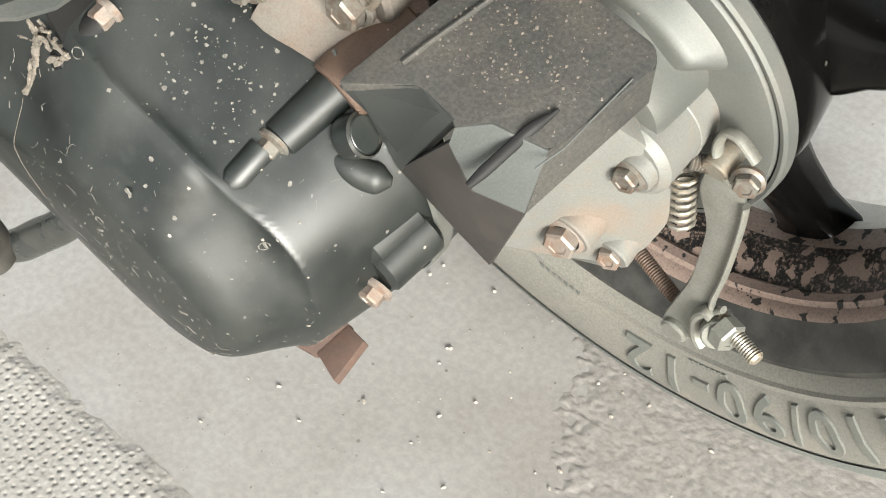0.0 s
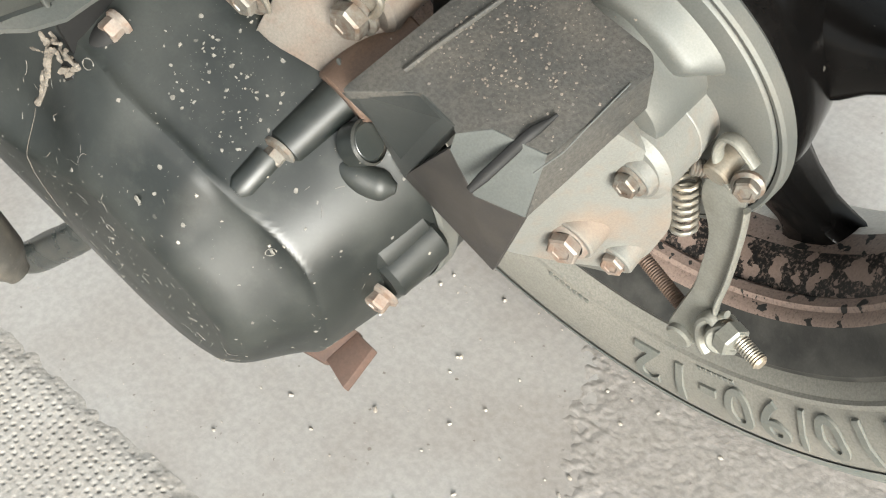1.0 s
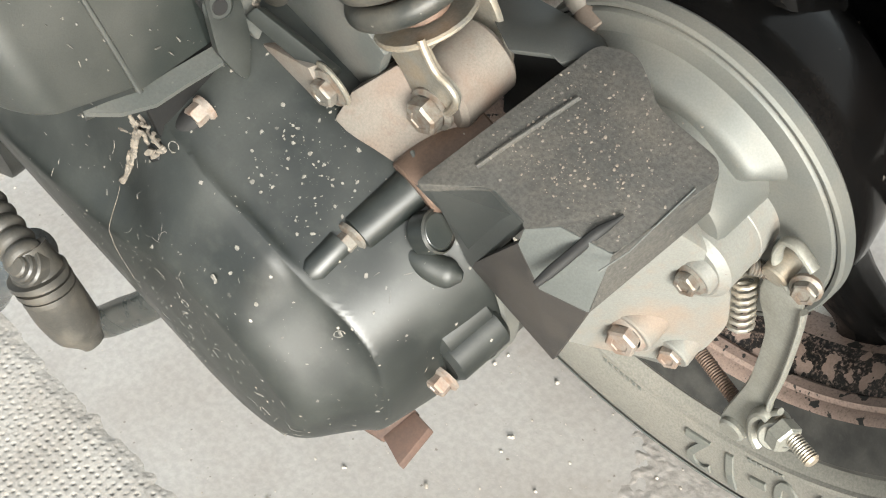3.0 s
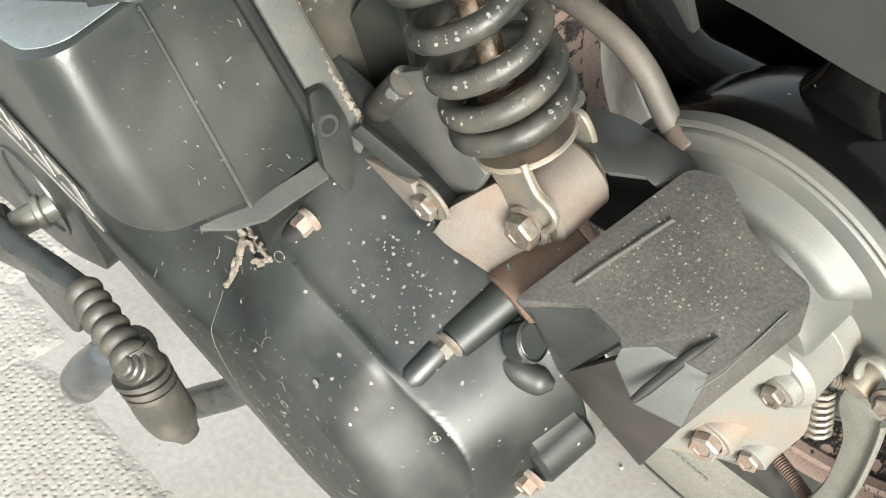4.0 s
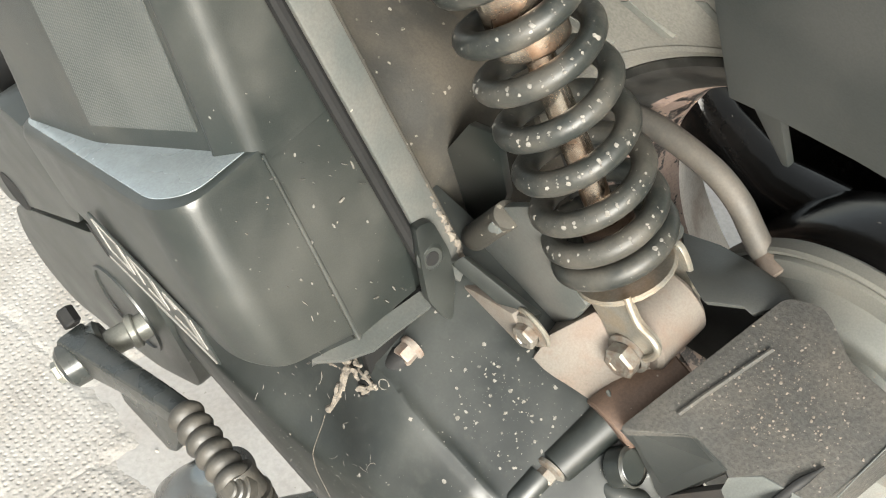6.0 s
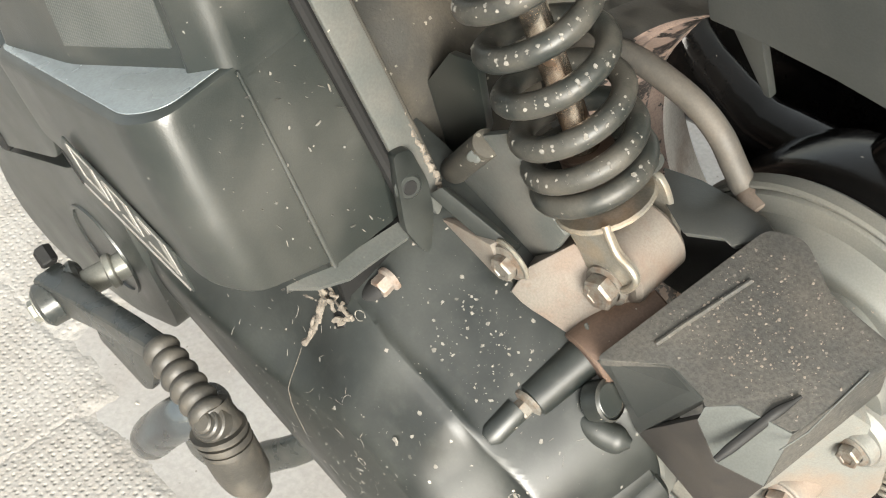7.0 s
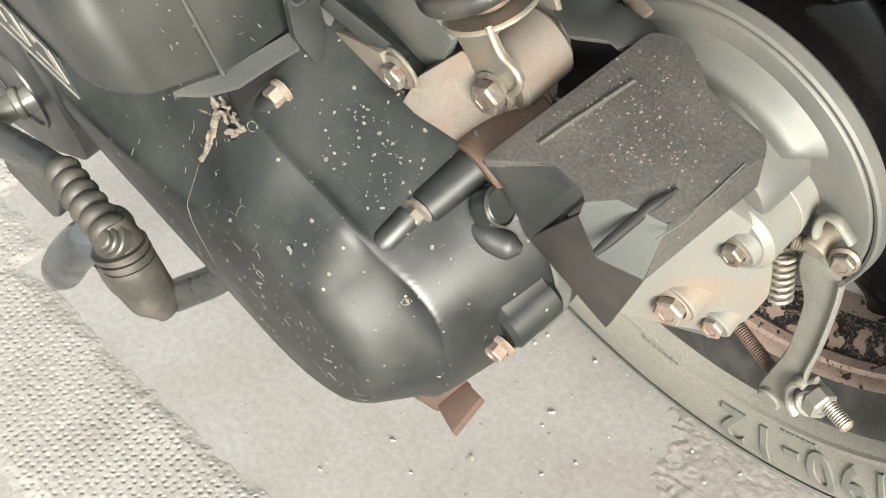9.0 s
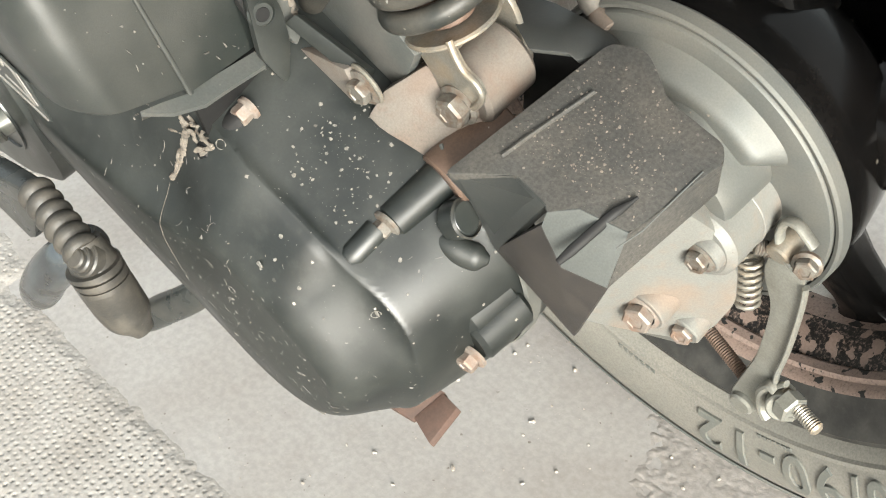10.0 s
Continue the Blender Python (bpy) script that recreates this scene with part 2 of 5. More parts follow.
def smooth_line(pts, per=8):
    """A Catmull-Rom curve through the points."""
    p = [Vector(q) for q in pts]
    p = [2 * p[0] - p[1]] + p + [2 * p[-1] - p[-2]]
    out = []
    for i in range(1, len(p) - 2):
        a, b, c, d = p[i - 1 : i + 3]
        for k in range(per):
            t = k / per
            out.append(0.5 * ((2 * b) + (c - a) * t + (2 * a - 5 * b + 4 * c - d) * t * t + (3 * b - a - 3 * c + d) * t ** 3))
    return out + [p[-2]]


def tube(line, radius, seg=16, bm=None, flat=1.0, up=(0, 1, 0)):
    """A tube along a line of points; radius is a number or one for each point."""
    bm = bm or bmesh.new()
    line = [Vector(q) for q in line]
    rs = [radius] * len(line) if isinstance(radius, (int, float)) else radius
    rings, side = [], None
    for i, q in enumerate(line):
        d = (line[min(i + 1, len(line) - 1)] - line[max(i - 1, 0)]).normalized()
        side = (side or Vector(up)) - d * (side or Vector(up)).dot(d)
        side.normalize()
        other = d.cross(side)
        rings.append([bm.verts.new(q + rs[i] * (math.cos(a) * side * flat + math.sin(a) * other)) for a in (2 * math.pi * k / seg for k in range(seg))])
    for a, b in zip(rings, rings[1:]):
        for k in range(seg):
            bm.faces.new((a[k], a[(k + 1) % seg], b[(k + 1) % seg], b[k]))
    bm.faces.new(rings[0][::-1])
    bm.faces.new(rings[-1])
    return bm


def rod(p0, p1, radius, radius1=None, seg=24, rim=0.0008, bm=None):
    """A cylinder or cone between two points, its rims rounded."""
    p0, p1 = Vector(p0), Vector(p1)
    r1 = radius if radius1 is None else radius1
    d = (p1 - p0).normalized()
    return tube([p0, p0 + d * rim, p1 - d * rim, p1], [radius - rim, radius, r1, r1 - rim], seg, bm, up=(0.3, 0.2, 0.93) if abs(d.z) < 0.9 else (1, 0, 0))


def lathe(profile, centre, seg=96, a0=0.0, a1=360.0, bm=None):
    """Profile of (radius, y) turned about the line along y through centre (x, z)."""
    bm = bm or bmesh.new()
    full = a1 - a0 >= 359.9
    rings = []
    for k in range(seg if full else seg + 1):
        a = radians(a0 + (a1 - a0) * k / seg)
        rings.append([bm.verts.new((centre[0] + r * math.cos(a), y, centre[1] + r * math.sin(a))) for r, y in profile])
    for k in range(seg):
        a, b = rings[k], rings[(k + 1) % len(rings)]
        for i in range(len(profile) - 1):
            bm.faces.new((a[i], a[i + 1], b[i + 1], b[i]))
    return bm


def hexhead(p, axis, flats, height, flange=0.0, thick=0.0018, turn=0.3, bm=None):
    """A flanged hexagon head that stands on p and points along axis."""
    axis = Vector(axis).normalized()
    bm = bm or bmesh.new()
    m = Matrix.Translation(p) @ axis.to_track_quat("Z", "Y").to_matrix().to_4x4() @ Matrix.Rotation(turn, 4, "Z")
    r = flats / math.sqrt(3)
    rings = [(r, 0, thick if flange else 0), (r, 0, height * 0.86), (r * 0.86, 0, height), (r * 0.55, 0, height), (r * 0.5, 0, height - 0.0005)]
    last = None
    for rr, _, z in rings:
        ring = [bm.verts.new(m @ Vector((rr * math.cos(math.pi * k / 3), rr * math.sin(math.pi * k / 3), z))) for k in range(6)]
        if last:
            for k in range(6):
                bm.faces.new((last[k], last[(k + 1) % 6], ring[(k + 1) % 6], ring[k]))
        last = ring
    bm.faces.new(last)
    if flange:
        last = None
        for rr, z in ((flange, -0.0005), (flange, thick * 0.6), (r * 0.98, thick * 1.15)):
            ring = [bm.verts.new(m @ Vector((rr * math.cos(math.pi * k / 12), rr * math.sin(math.pi * k / 12), z))) for k in range(24)]
            if last:
                for k in range(24):
                    bm.faces.new((last[k], last[(k + 1) % 24], ring[(k + 1) % 24], ring[k]))
            last = ring
    return bm


def threads(p0, p1, radius, pitch=0.00125, bm=None):
    """A threaded stud."""
    p0, p1 = Vector(p0), Vector(p1)
    n = int((p1 - p0).length / (pitch / 2))
    line = [p0.lerp(p1, k / n) for k in range(n + 1)]
    return tube(line, [radius * (1.0 if k % 2 else 0.84) for k in range(n)] + [radius * 0.7], 16, bm, up=(0.3, 0.2, 0.93))


def rounded(points, radius=0.006, per=5):
    """A closed polygon in a plane with its corners rounded."""
    out, n = [], len(points)
    for i in range(n):
        a, b, c = (Vector(points[(i + k) % n]) for k in (-1, 0, 1))
        ra = min(radius, (a - b).length * 0.45, (c - b).length * 0.45)
        p, q = b + (a - b).normalized() * ra, b + (c - b).normalized() * ra
        for k in range(per + 1):
            t = k / per
            out.append((p * (1 - t) ** 2 + 2 * b * t * (1 - t) + q * t * t))
    return out


def loft(rings, caps=True, bm=None):
    bm = bm or bmesh.new()
    vs = [[bm.verts.new(v) for v in ring] for ring in rings]
    n = len(vs[0])
    for a, b in zip(vs, vs[1:]):
        for k in range(n):
            bm.faces.new((a[k], a[(k + 1) % n], b[(k + 1) % n], b[k]))
    if caps:
        bm.faces.new(vs[0][::-1])
        bm.faces.new(vs[-1])
    return bm


def blob(p, normal, rx, ry, h, seg=8, turn=0.0, bm=None, wob=0.25):
    """A small flat uneven splash that lies on a surface."""
    bm = bm or bmesh.new()
    m = Matrix.Translation(p) @ Vector(normal).to_track_quat("Z", "Y").to_matrix().to_4x4() @ Matrix.Rotation(turn, 4, "Z")
    outer = []
    for k in range(seg):
        a = 2 * math.pi * k / seg
        s = 1 + random.uniform(-wob, wob)
        outer.append((math.cos(a) * rx * s, math.sin(a) * ry * s))
    base = [bm.verts.new(m @ Vector((x, y, -h * 0.5))) for x, y in outer]
    rim = [bm.verts.new(m @ Vector((x * 0.85, y * 0.85, h * 0.7))) for x, y in outer]
    top = bm.verts.new(m @ Vector((0, 0, h)))
    for k in range(seg):
        bm.faces.new((base[k], base[(k + 1) % seg], rim[(k + 1) % seg], rim[k]))
        bm.faces.new((rim[k], rim[(k + 1) % seg], top))
    return bm


def step(v, lo, hi):
    t = max(0.0, min(1.0, (v - lo) / (hi - lo)))
    return t * t * (3 - 2 * t)


# ---- ground ----
def value_noise(x, y, cell, seed):
    """Smooth random values between 0 and 1 on a grid of the given cell."""
    table = np.random.RandomState(seed).rand(128, 128)
    i, j = np.floor(x / cell).astype(int), np.floor(y / cell).astype(int)
    u, v = x / cell - i, y / cell - j
    u, v = u * u * (3 - 2 * u), v * v * (3 - 2 * v)
    a, b, c, d = (table[(i + p) % 128, (j + q) % 128] for p, q in ((0, 0), (1, 0), (0, 1), (1, 1)))
    return (a * (1 - u) + b * u) * (1 - v) + (c * (1 - u) + d * u) * v


def sheet(name, mat, x0, x1, y0, y1, nx, ny, height, kind="structure", label="", category="", parent=None):
    xs, ys = np.linspace(x0, x1, nx + 1), np.linspace(y0, y1, ny + 1)
    gx, gy = np.meshgrid(xs, ys, indexing="ij")
    gz = height(gx, gy)
    me = bpy.data.meshes.new(name)
    idx = np.arange((nx + 1) * (ny + 1)).reshape(nx + 1, ny + 1)
    f = np.stack([idx[:-1, :-1], idx[1:, :-1], idx[1:, 1:], idx[:-1, 1:]], -1).reshape(-1, 4)
    me.from_pydata(np.stack([gx, gy, gz], -1).reshape(-1, 3).tolist(), [], f.tolist())
    me.shade_smooth()
    me.materials.append(mat)
    ob = new(name, me)
    ob.parent = parent
    return tagged(ob, label, category, kind=kind)


def dimples(pitch, depth, seed, box, worn):
    """A whitish skin with rows of small uneven pits; its borders are ragged, and worn tells how much of it is gone."""
    x0, x1, y0, y1 = box

    def height(x, y):
        table = np.random.RandomState(seed).rand(512, 64, 3)
        i, j = np.floor(x / pitch).astype(int), np.floor(y / pitch).astype(int)
        t = table[i % 512, j % 64]
        u, v = x / pitch - i - 0.5 + (t[..., 0] - 0.5) * 0.35, y / pitch - j - 0.5 + (t[..., 1] - 0.5) * 0.35
        pit = np.clip(1.25 - (u * u + v * v) / 0.034, 0, 1) * (0.6 + 0.4 * value_noise(x, y, 0.04, seed + 3))
        edge = np.minimum(np.minimum(x - x0, x1 - x), np.minimum(y - y0, y1 - y)) / 0.020
        patchy = 0.45 * value_noise(x, y, 0.034, seed) + 0.25 * value_noise(x, y, 0.012, seed + 5) + 0.3 * value_noise(x, y, 0.0055, seed + 1)
        keep = np.clip(np.minimum(1.5 * edge - 0.55, 1.4) - 1.3 * patchy + 0.75 - worn, -0.5, 0.5) + 0.5
        return -0.0004 + (0.0022 - depth * pit * (0.35 + 0.65 * t[..., 2])) * keep + 0.0003 * (value_noise(x, y, 0.0022, seed + 2) - 0.5) * keep
    return height


ground = sheet("ground", FLOOR, -60, 60, -60, 60, 2, 2, lambda x, y: x * 0.0, "structure", "pale worn concrete yard floor", "floor")
FLOOR_Z = -0.006
ground.location.z = FLOOR_Z
for x0, x1, y0, y1, pitch, worn, seed in ((-0.401, 0.4, -0.271, -0.172, 0.0050, 0.08, 3), (-1.1, -0.379, -0.254, -0.149, 0.0054, 0.18, 4), (-1.1, -0.444, -0.170, -0.022, 0.0058, 0.28, 5)):
    sheet("dimpled_band", STRIP, x0, x1, y0, y1, int((x1 - x0) / 0.0008), int((y1 - y0) / 0.0008), dimples(pitch, 0.0020, seed, (x0, x1, y0, y1), worn), "", "whitish dimpled concrete band, patchily worn", parent=ground)


def rough_patch():
    """A strip of rough concrete beside the tyre; its border fades out raggedly."""
    n, m = 640, 400
    s, k = np.meshgrid(np.linspace(-0.35, 1.0, n + 1), np.linspace(0.0, 35.0, m + 1), indexing="ij")
    x = -0.0425 + 0.22 * s + k * 0.02 * 0.62
    y = 0.009 - 0.26 * s + k * 0.0045 * 0.62
    lumps = 0.25 * value_noise(x, y, 0.0065, 21) + 0.35 * value_noise(x, y, 0.0032, 22) + 0.40 * value_noise(x, y, 0.0017, 23)
    lumps = np.clip(lumps * 1.5, 0, 0.8)
    fade = np.clip(k / 1.6 - 0.9 * value_noise(x, y, 0.016, 24) + 0.4 - 0.9 * value_noise(x, y, 0.003, 25), 0, 1)
    z = -0.0006 + fade * (0.0007 + 0.0007 * lumps)
    me = bpy.data.meshes.new("rough_patch")
    idx = np.arange((n + 1) * (m + 1)).reshape(n + 1, m + 1)
    f = np.stack([idx[:-1, :-1], idx[1:, :-1], idx[1:, 1:], idx[:-1, 1:]], -1).reshape(-1, 4)
    me.from_pydata(np.stack([x, y, z], -1).reshape(-1, 3).tolist(), [], f.tolist())
    me.shade_smooth()
    me.materials.append(ROUGHF)
    ob = new("rough_patch", me)
    ob.parent = ground
    return tagged(ob, "rough brownish concrete patch")


rough_patch()


def grit():
    """Loose grains and lime chips on the floor."""
    bm = bmesh.new()
    rng = random.Random(11)
    for k in range(1700):
        x, y = (rng.uniform(-0.65, 0.3), rng.uniform(-0.42, 0.22)) if k < 1300 else (rng.uniform(-0.12, 0.25), rng.uniform(-0.30, 0.04))
        s = 0.00022 + 0.0012 * rng.random() ** 7
        m = Matrix.Translation((x, y, FLOOR_Z + s * 0.5)) @ Matrix.Rotation(rng.uniform(0, 6), 4, "Z") @ Matrix.Diagonal((s * rng.uniform(0.8, 1.8), s, s * 0.8, 1))
        bmesh.ops.create_icosphere(bm, subdivisions=1, radius=1.0, matrix=m)
    return bm


tagged(link("grit", grit(), GRIT, None), "pale loose grit and lime chips on concrete", "grit", kind="stuff")

# ---- scooter: all in its own upright axes, x to the tail, y to its right side, leaning on its stand ----
LEAN = 7.5
scooter = new("scooter")
scooter.matrix_world = pose(0, 0, 0, LEAN)
tagged(scooter, "dusty black scooter rear end leaning on its stand", "scooter")
AXLE = (0.0, 0.217)
MID = 0.074


def at_wheel(r, deg, y):
    return Vector((AXLE[0] + r * math.cos(radians(deg)), y, AXLE[1] + r * math.sin(radians(deg))))


# wheel
wheel = new("rear_wheel")
wheel.parent = scooter
side = [(0.1625, -0.0455), (0.1655, -0.0495), (0.170, -0.0530), (0.177, -0.0562), (0.188, -0.0590), (0.200, -0.0590), (0.2105, -0.0570), (0.2180, -0.0530)]
crown = [(0.2180, -0.0530), (0.2245, -0.0475), (0.2292, -0.0405), (0.2327, -0.031), (0.2350, -0.018), (0.2360, 0.0)]
both = side + crown[1:]
prof = [(r, MID + y) for r, y in both] + [(r, MID - y) for r, y in reversed(both[:-1])]


def settle(bm):
    """The loaded tyre flattens where it meets the floor."""
    c, s = math.cos(radians(LEAN)), math.sin(radians(LEAN))
    for v in bm.verts:
        v.co.z = max(v.co.z, (FLOOR_Z + 0.0003 - v.co.y * s) / c)
    return bm


tyre = part("tyre", settle(lathe(prof, AXLE, 160)), RUBBER, wheel, "dusty grey rubber tyre")
bm = bmesh.new()
for k in range(72):
    a = k * 5.0
    ring = []
    for d, r, y in ((0, 0.2270, -0.0445), (1.2, 0.2270, -0.0445), (2.6, 0.2345, -0.020), (1.4, 0.2345, -0.020)):
        ring.append((d, r, y))
    top = [bm.verts.new(at_wheel(r + 0.0022, a + d, MID + y - (0.001 if y < -0.05 else 0))) for d, r, y in ring]
    low = [bm.verts.new(at_wheel(r - 0.002, a + d, MID + y)) for d, r, y in ring]
    bm.faces.new(top)
    for i in range(4):
        bm.faces.new((top[i], low[i], low[(i + 1) % 4], top[(i + 1) % 4]))
tagged(part("tread_blocks", settle(bm), TREAD, wheel), kind="stuff")
part("shoulder_band", settle(lathe([(r + 0.0006, MID + y - 0.0006) for r, y in ((0.2050, -0.0583), (0.2105, -0.0571), (0.2180, -0.0531), (0.2245, -0.0476), (0.2292, -0.0406))], AXLE, 160)), TREAD, wheel, "greenish tyre shoulder")
part("bead_line", lathe([(r, MID + y) for r, y in ((0.1690, -0.0523), (0.1700, -0.0540), (0.1712, -0.0542), (0.1725, -0.0545))], AXLE, 160), RUBBER, wheel)


def wrap_text(body, size, r0, deg, lift, name, mat, parent, outline=0.0):
    """Raised lettering bent round the side of the tyre; the tops of the letters point outwards."""
    cu = bpy.data.curves.new(name, "FONT")
    cu.body, cu.size, cu.extrude, cu.align_x, cu.space_character = body, size, 0.0005, "CENTER", 1.22
    cu.offset = outline
    cu.bevel_depth = 0.0002
    tmp = new("text_tmp", cu)
    me = bpy.data.meshes.new_from_object(tmp.evaluated_get(bpy.context.evaluated_depsgraph_get()))
    bpy.data.objects.remove(tmp)
    bpy.data.curves.remove(cu)
    fine = bmesh.new()
    fine.from_mesh(me)
    for _ in range(4):
        bmesh.ops.triangulate(fine, faces=fine.faces)
        bmesh.ops.subdivide_edges(fine, edges=[e for e in fine.edges if e.calc_length() > 0.0022], cuts=1)
    bmesh.ops.triangulate(fine, faces=fine.faces)
    fine.to_mesh(me)
    fine.free()
    rs, ys = [s[0] for s in side], [MID + s[1] for s in side]
    for v in me.vertices:
        r = r0 + v.co.y
        a = deg - math.degrees(v.co.x / (r0 + size * 0.35))
        v.co = at_wheel(r, a, float(np.interp(r, rs, ys)) - lift - v.co.z)
    me.materials.append(mat)
    me.shade_flat()
    ob = new(name, me)
    ob.parent = parent
    return ob


tagged(wrap_text("110/90-12", 0.0330, 0.1762, -60.3, 0.0008, "size_lettering", LETTER, wheel, 0.0003), "raised size lettering 110/90-12")
for deg, w in ((-99, 0.024), (-70, 0.020)):
    bm = bmesh.new()
    r = 0.1725
    for k in range(7):
        a = deg + (k - 3) * math.degrees(w / r) / 6.5
        p = [at_wheel(r + dr, a + da, MID - 0.0545 - 0.0008) for da, dr in ((-0.45, 0.0), (0.2, 0.0), (0.35, 0.0032), (-0.3, 0.0032))]
        q = [v + Vector((0, 0.002, 0)) for v in p]
        solid(p + q, [(0, 1, 2, 3), (0, 4, 5, 1), (1, 5, 6, 2), (2, 6, 7, 3), (3, 7, 4, 0)], bm)
    tagged(part("moulded_code", bm, LETTER, wheel), kind="stuff")
bm = bmesh.new()
for k in range(3):
    a = 128 - k * 11
    p = [at_wheel(0.178 + dr, a + da, MID - 0.0585 - 0.001 * (dr > 0)) for da, dr in ((-2.6, 0), (-1.2, 0), (1.4, 0.016), (2.8, 0.016))]
    q = [v + Vector((0, 0.003, 0)) for v in p]
    solid(p + q, [(0, 1, 3, 2), (0, 4, 5, 1), (1, 5, 7, 3), (3, 7, 6, 2), (2, 6, 4, 0)], bm)
tagged(part("moulded_mark", bm, LETTER, wheel), kind="stuff")

# rim: lip, worn steps, barrel
lip = [(0.1640, -0.045), (0.1632, -0.0475), (0.1600, -0.0480), (0.1560, -0.0455), (0.1500, -0.0395), (0.1440, -0.036)]
ledge = [(0.1440, -0.036), (0.1425, -0.034), (0.1415, -0.030)]
groove = [(0.1415, -0.030), (0.1395, -0.0285), (0.1390, -0.024), (0.1405, -0.022)]
barrel = [(0.1405, -0.022), (0.1370, -0.017), (0.1335, -0.010), (0.1325, -0.004)]
well = [(0.1325, -0.004), (0.1322, 0.004), (0.1328, 0.009)]
# the far side carries its sunlight as a pale colour
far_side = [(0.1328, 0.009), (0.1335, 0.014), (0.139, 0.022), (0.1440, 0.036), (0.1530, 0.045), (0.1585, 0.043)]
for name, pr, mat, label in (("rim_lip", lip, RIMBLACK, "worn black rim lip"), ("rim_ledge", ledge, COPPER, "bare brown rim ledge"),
                             ("rim_groove", groove, COPPER, "bare brown rim groove"), ("rim_barrel", barrel, FLAKED, "flaked black and brown rim barrel"), ("rim_well", well, COPPER, "bare brown rim well"), ("rim_far_side", far_side, SUNRIM, "inside of the rim, painted pale as if sunlit")):
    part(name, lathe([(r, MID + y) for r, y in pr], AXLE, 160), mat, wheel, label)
hub = part("hub", lathe([(0.02, 0.040), (0.0738, 0.037), (0.0750, 0.040), (0.0750, 0.050), (0.0720, 0.066), (0.067, 0.080), (0.058, 0.090), (0.045, 0.094), (0.02, 0.096)], AXLE, 96), GLOSS, wheel, "glossy black hub")


def spoke(deg):
    rings = []
    for r, w, y, d, sweep in ((0.058, 0.026, 0.064, 0.020, 0), (0.074, 0.0195, 0.064, 0.018, 0), (0.084, 0.0138, 0.065, 0.016, 0), (0.100, 0.0112, 0.068, 0.014, 0), (0.118, 0.0118, 0.071, 0.012, 0), (0.128, 0.0150, 0.073, 0.0115, 0), (0.1345, 0.021, 0.073, 0.011, 0)):
        c, t = at_wheel(r, deg + sweep, y + 0.012), at_wheel(1, deg + sweep + 90, 0) - at_wheel(0, 0, 0)
        t.y = 0
        ring = []
        for k in range(16):
            a = 2 * math.pi * k / 16
            cx, sy = math.cos(a), math.sin(a)
            ring.append(c + t * w * math.copysign(abs(cx) ** 0.6, cx) + Vector((0, 1, 0)) * d * math.copysign(abs(sy) ** 0.6, sy))
        rings.append(ring)
    return loft(rings)


for k in range(5):
    part("spoke", spoke(-60 + 72 * k), GLOSS, wheel)

# brake plate and gear case
gear_case = new("gear_case")
gear_case.parent = scooter
tagged(gear_case, "dusty cast aluminium gear case")
part("brake_plate", lathe([(0.02, 0.024), (0.066, 0.0245), (0.0718, 0.0265), (0.0727, 0.0280), (0.0727, 0.0295), (0.0735, 0.0298)], AXLE, 128), ALU, gear_case, "round dull aluminium brake plate")
part("brake_plate_rim", lathe([(0.0735, 0.0298), (0.0736, 0.0275), (0.0752, 0.0272), (0.0763, 0.0285), (0.0766, 0.034), (0.075, 0.036)], AXLE, 128), ALU, gear_case)
part("drum_gap", lathe([(0.0726, 0.0285), (0.0731, 0.0279), (0.0737, 0.0282)], AXLE, 128), DARK, gear_case)
# raised shoulder on the upper part of the plate, its ends run out softly
bm = bmesh.new()
rows = []
for k in range(61):
    a = 22 + 150 * k / 60
    f = step(a, 29, 43) * (1 - 0.35 * step(a, 110, 160))
    rows.append([bm.verts.new(at_wheel(r, a, 0.026 - f * h)) for r, h in ((0.030, 0.0132), (0.050, 0.0136), (0.0575, 0.0136), (0.0598, 0.0124), (0.0615, 0.0096), (0.0632, 0.0045), (0.0655, 0.0004))])
for a, b in zip(rows, rows[1:]):
    for k in range(6):
        bm.faces.new((a[k], a[k + 1], b[k + 1], b[k]))
part("plate_shoulder", bm, ALU, gear_case, sharp=60)
body = prism_y([(x, z) for x, z, _ in rounded([(-0.012, 0.240, 0), (-0.004, 0.268, 0), (0.02, 0.27, 0), (0.047, 0.246, 0), (0.039, 0.205, 0), (0.033, 0.178, 0), (0.022, 0.168, 0), (-0.010, 0.158, 0), (-0.020, 0.165, 0)], 0.010)], -0.0045, 0.030, 0.004)
part("case_body", body, ALU, gear_case, "dull aluminium housing")
part("case_boss", rod((0.0362, -0.0108, 0.2240), (0.0325, 0.030, 0.2215), 0.0172, 0.0182, 48, 0.003), CASTING, gear_case)
part("parting_line", rod((0.0344, 0.0105, 0.2227), (0.0343, 0.0118, 0.2226), 0.0180, 0.0181, 48, 0.0003), CASTING, gear_case)
part("bolt_boss", rod((0.0410, -0.0132, 0.2236), (0.0415, -0.006, 0.2245), 0.0085), CASTING, gear_case)
part("flange_bolt", hexhead((0.041, -0.0135, 0.2238), (0.1, -1, 0.1), 0.0086, 0.0055, 0.0068), BOLT, gear_case, "zinc flange bolt")
def face_y(x, z):
    return -0.0235 + 0.966 * (x - 0.021) - 0.159 * (z - 0.184)


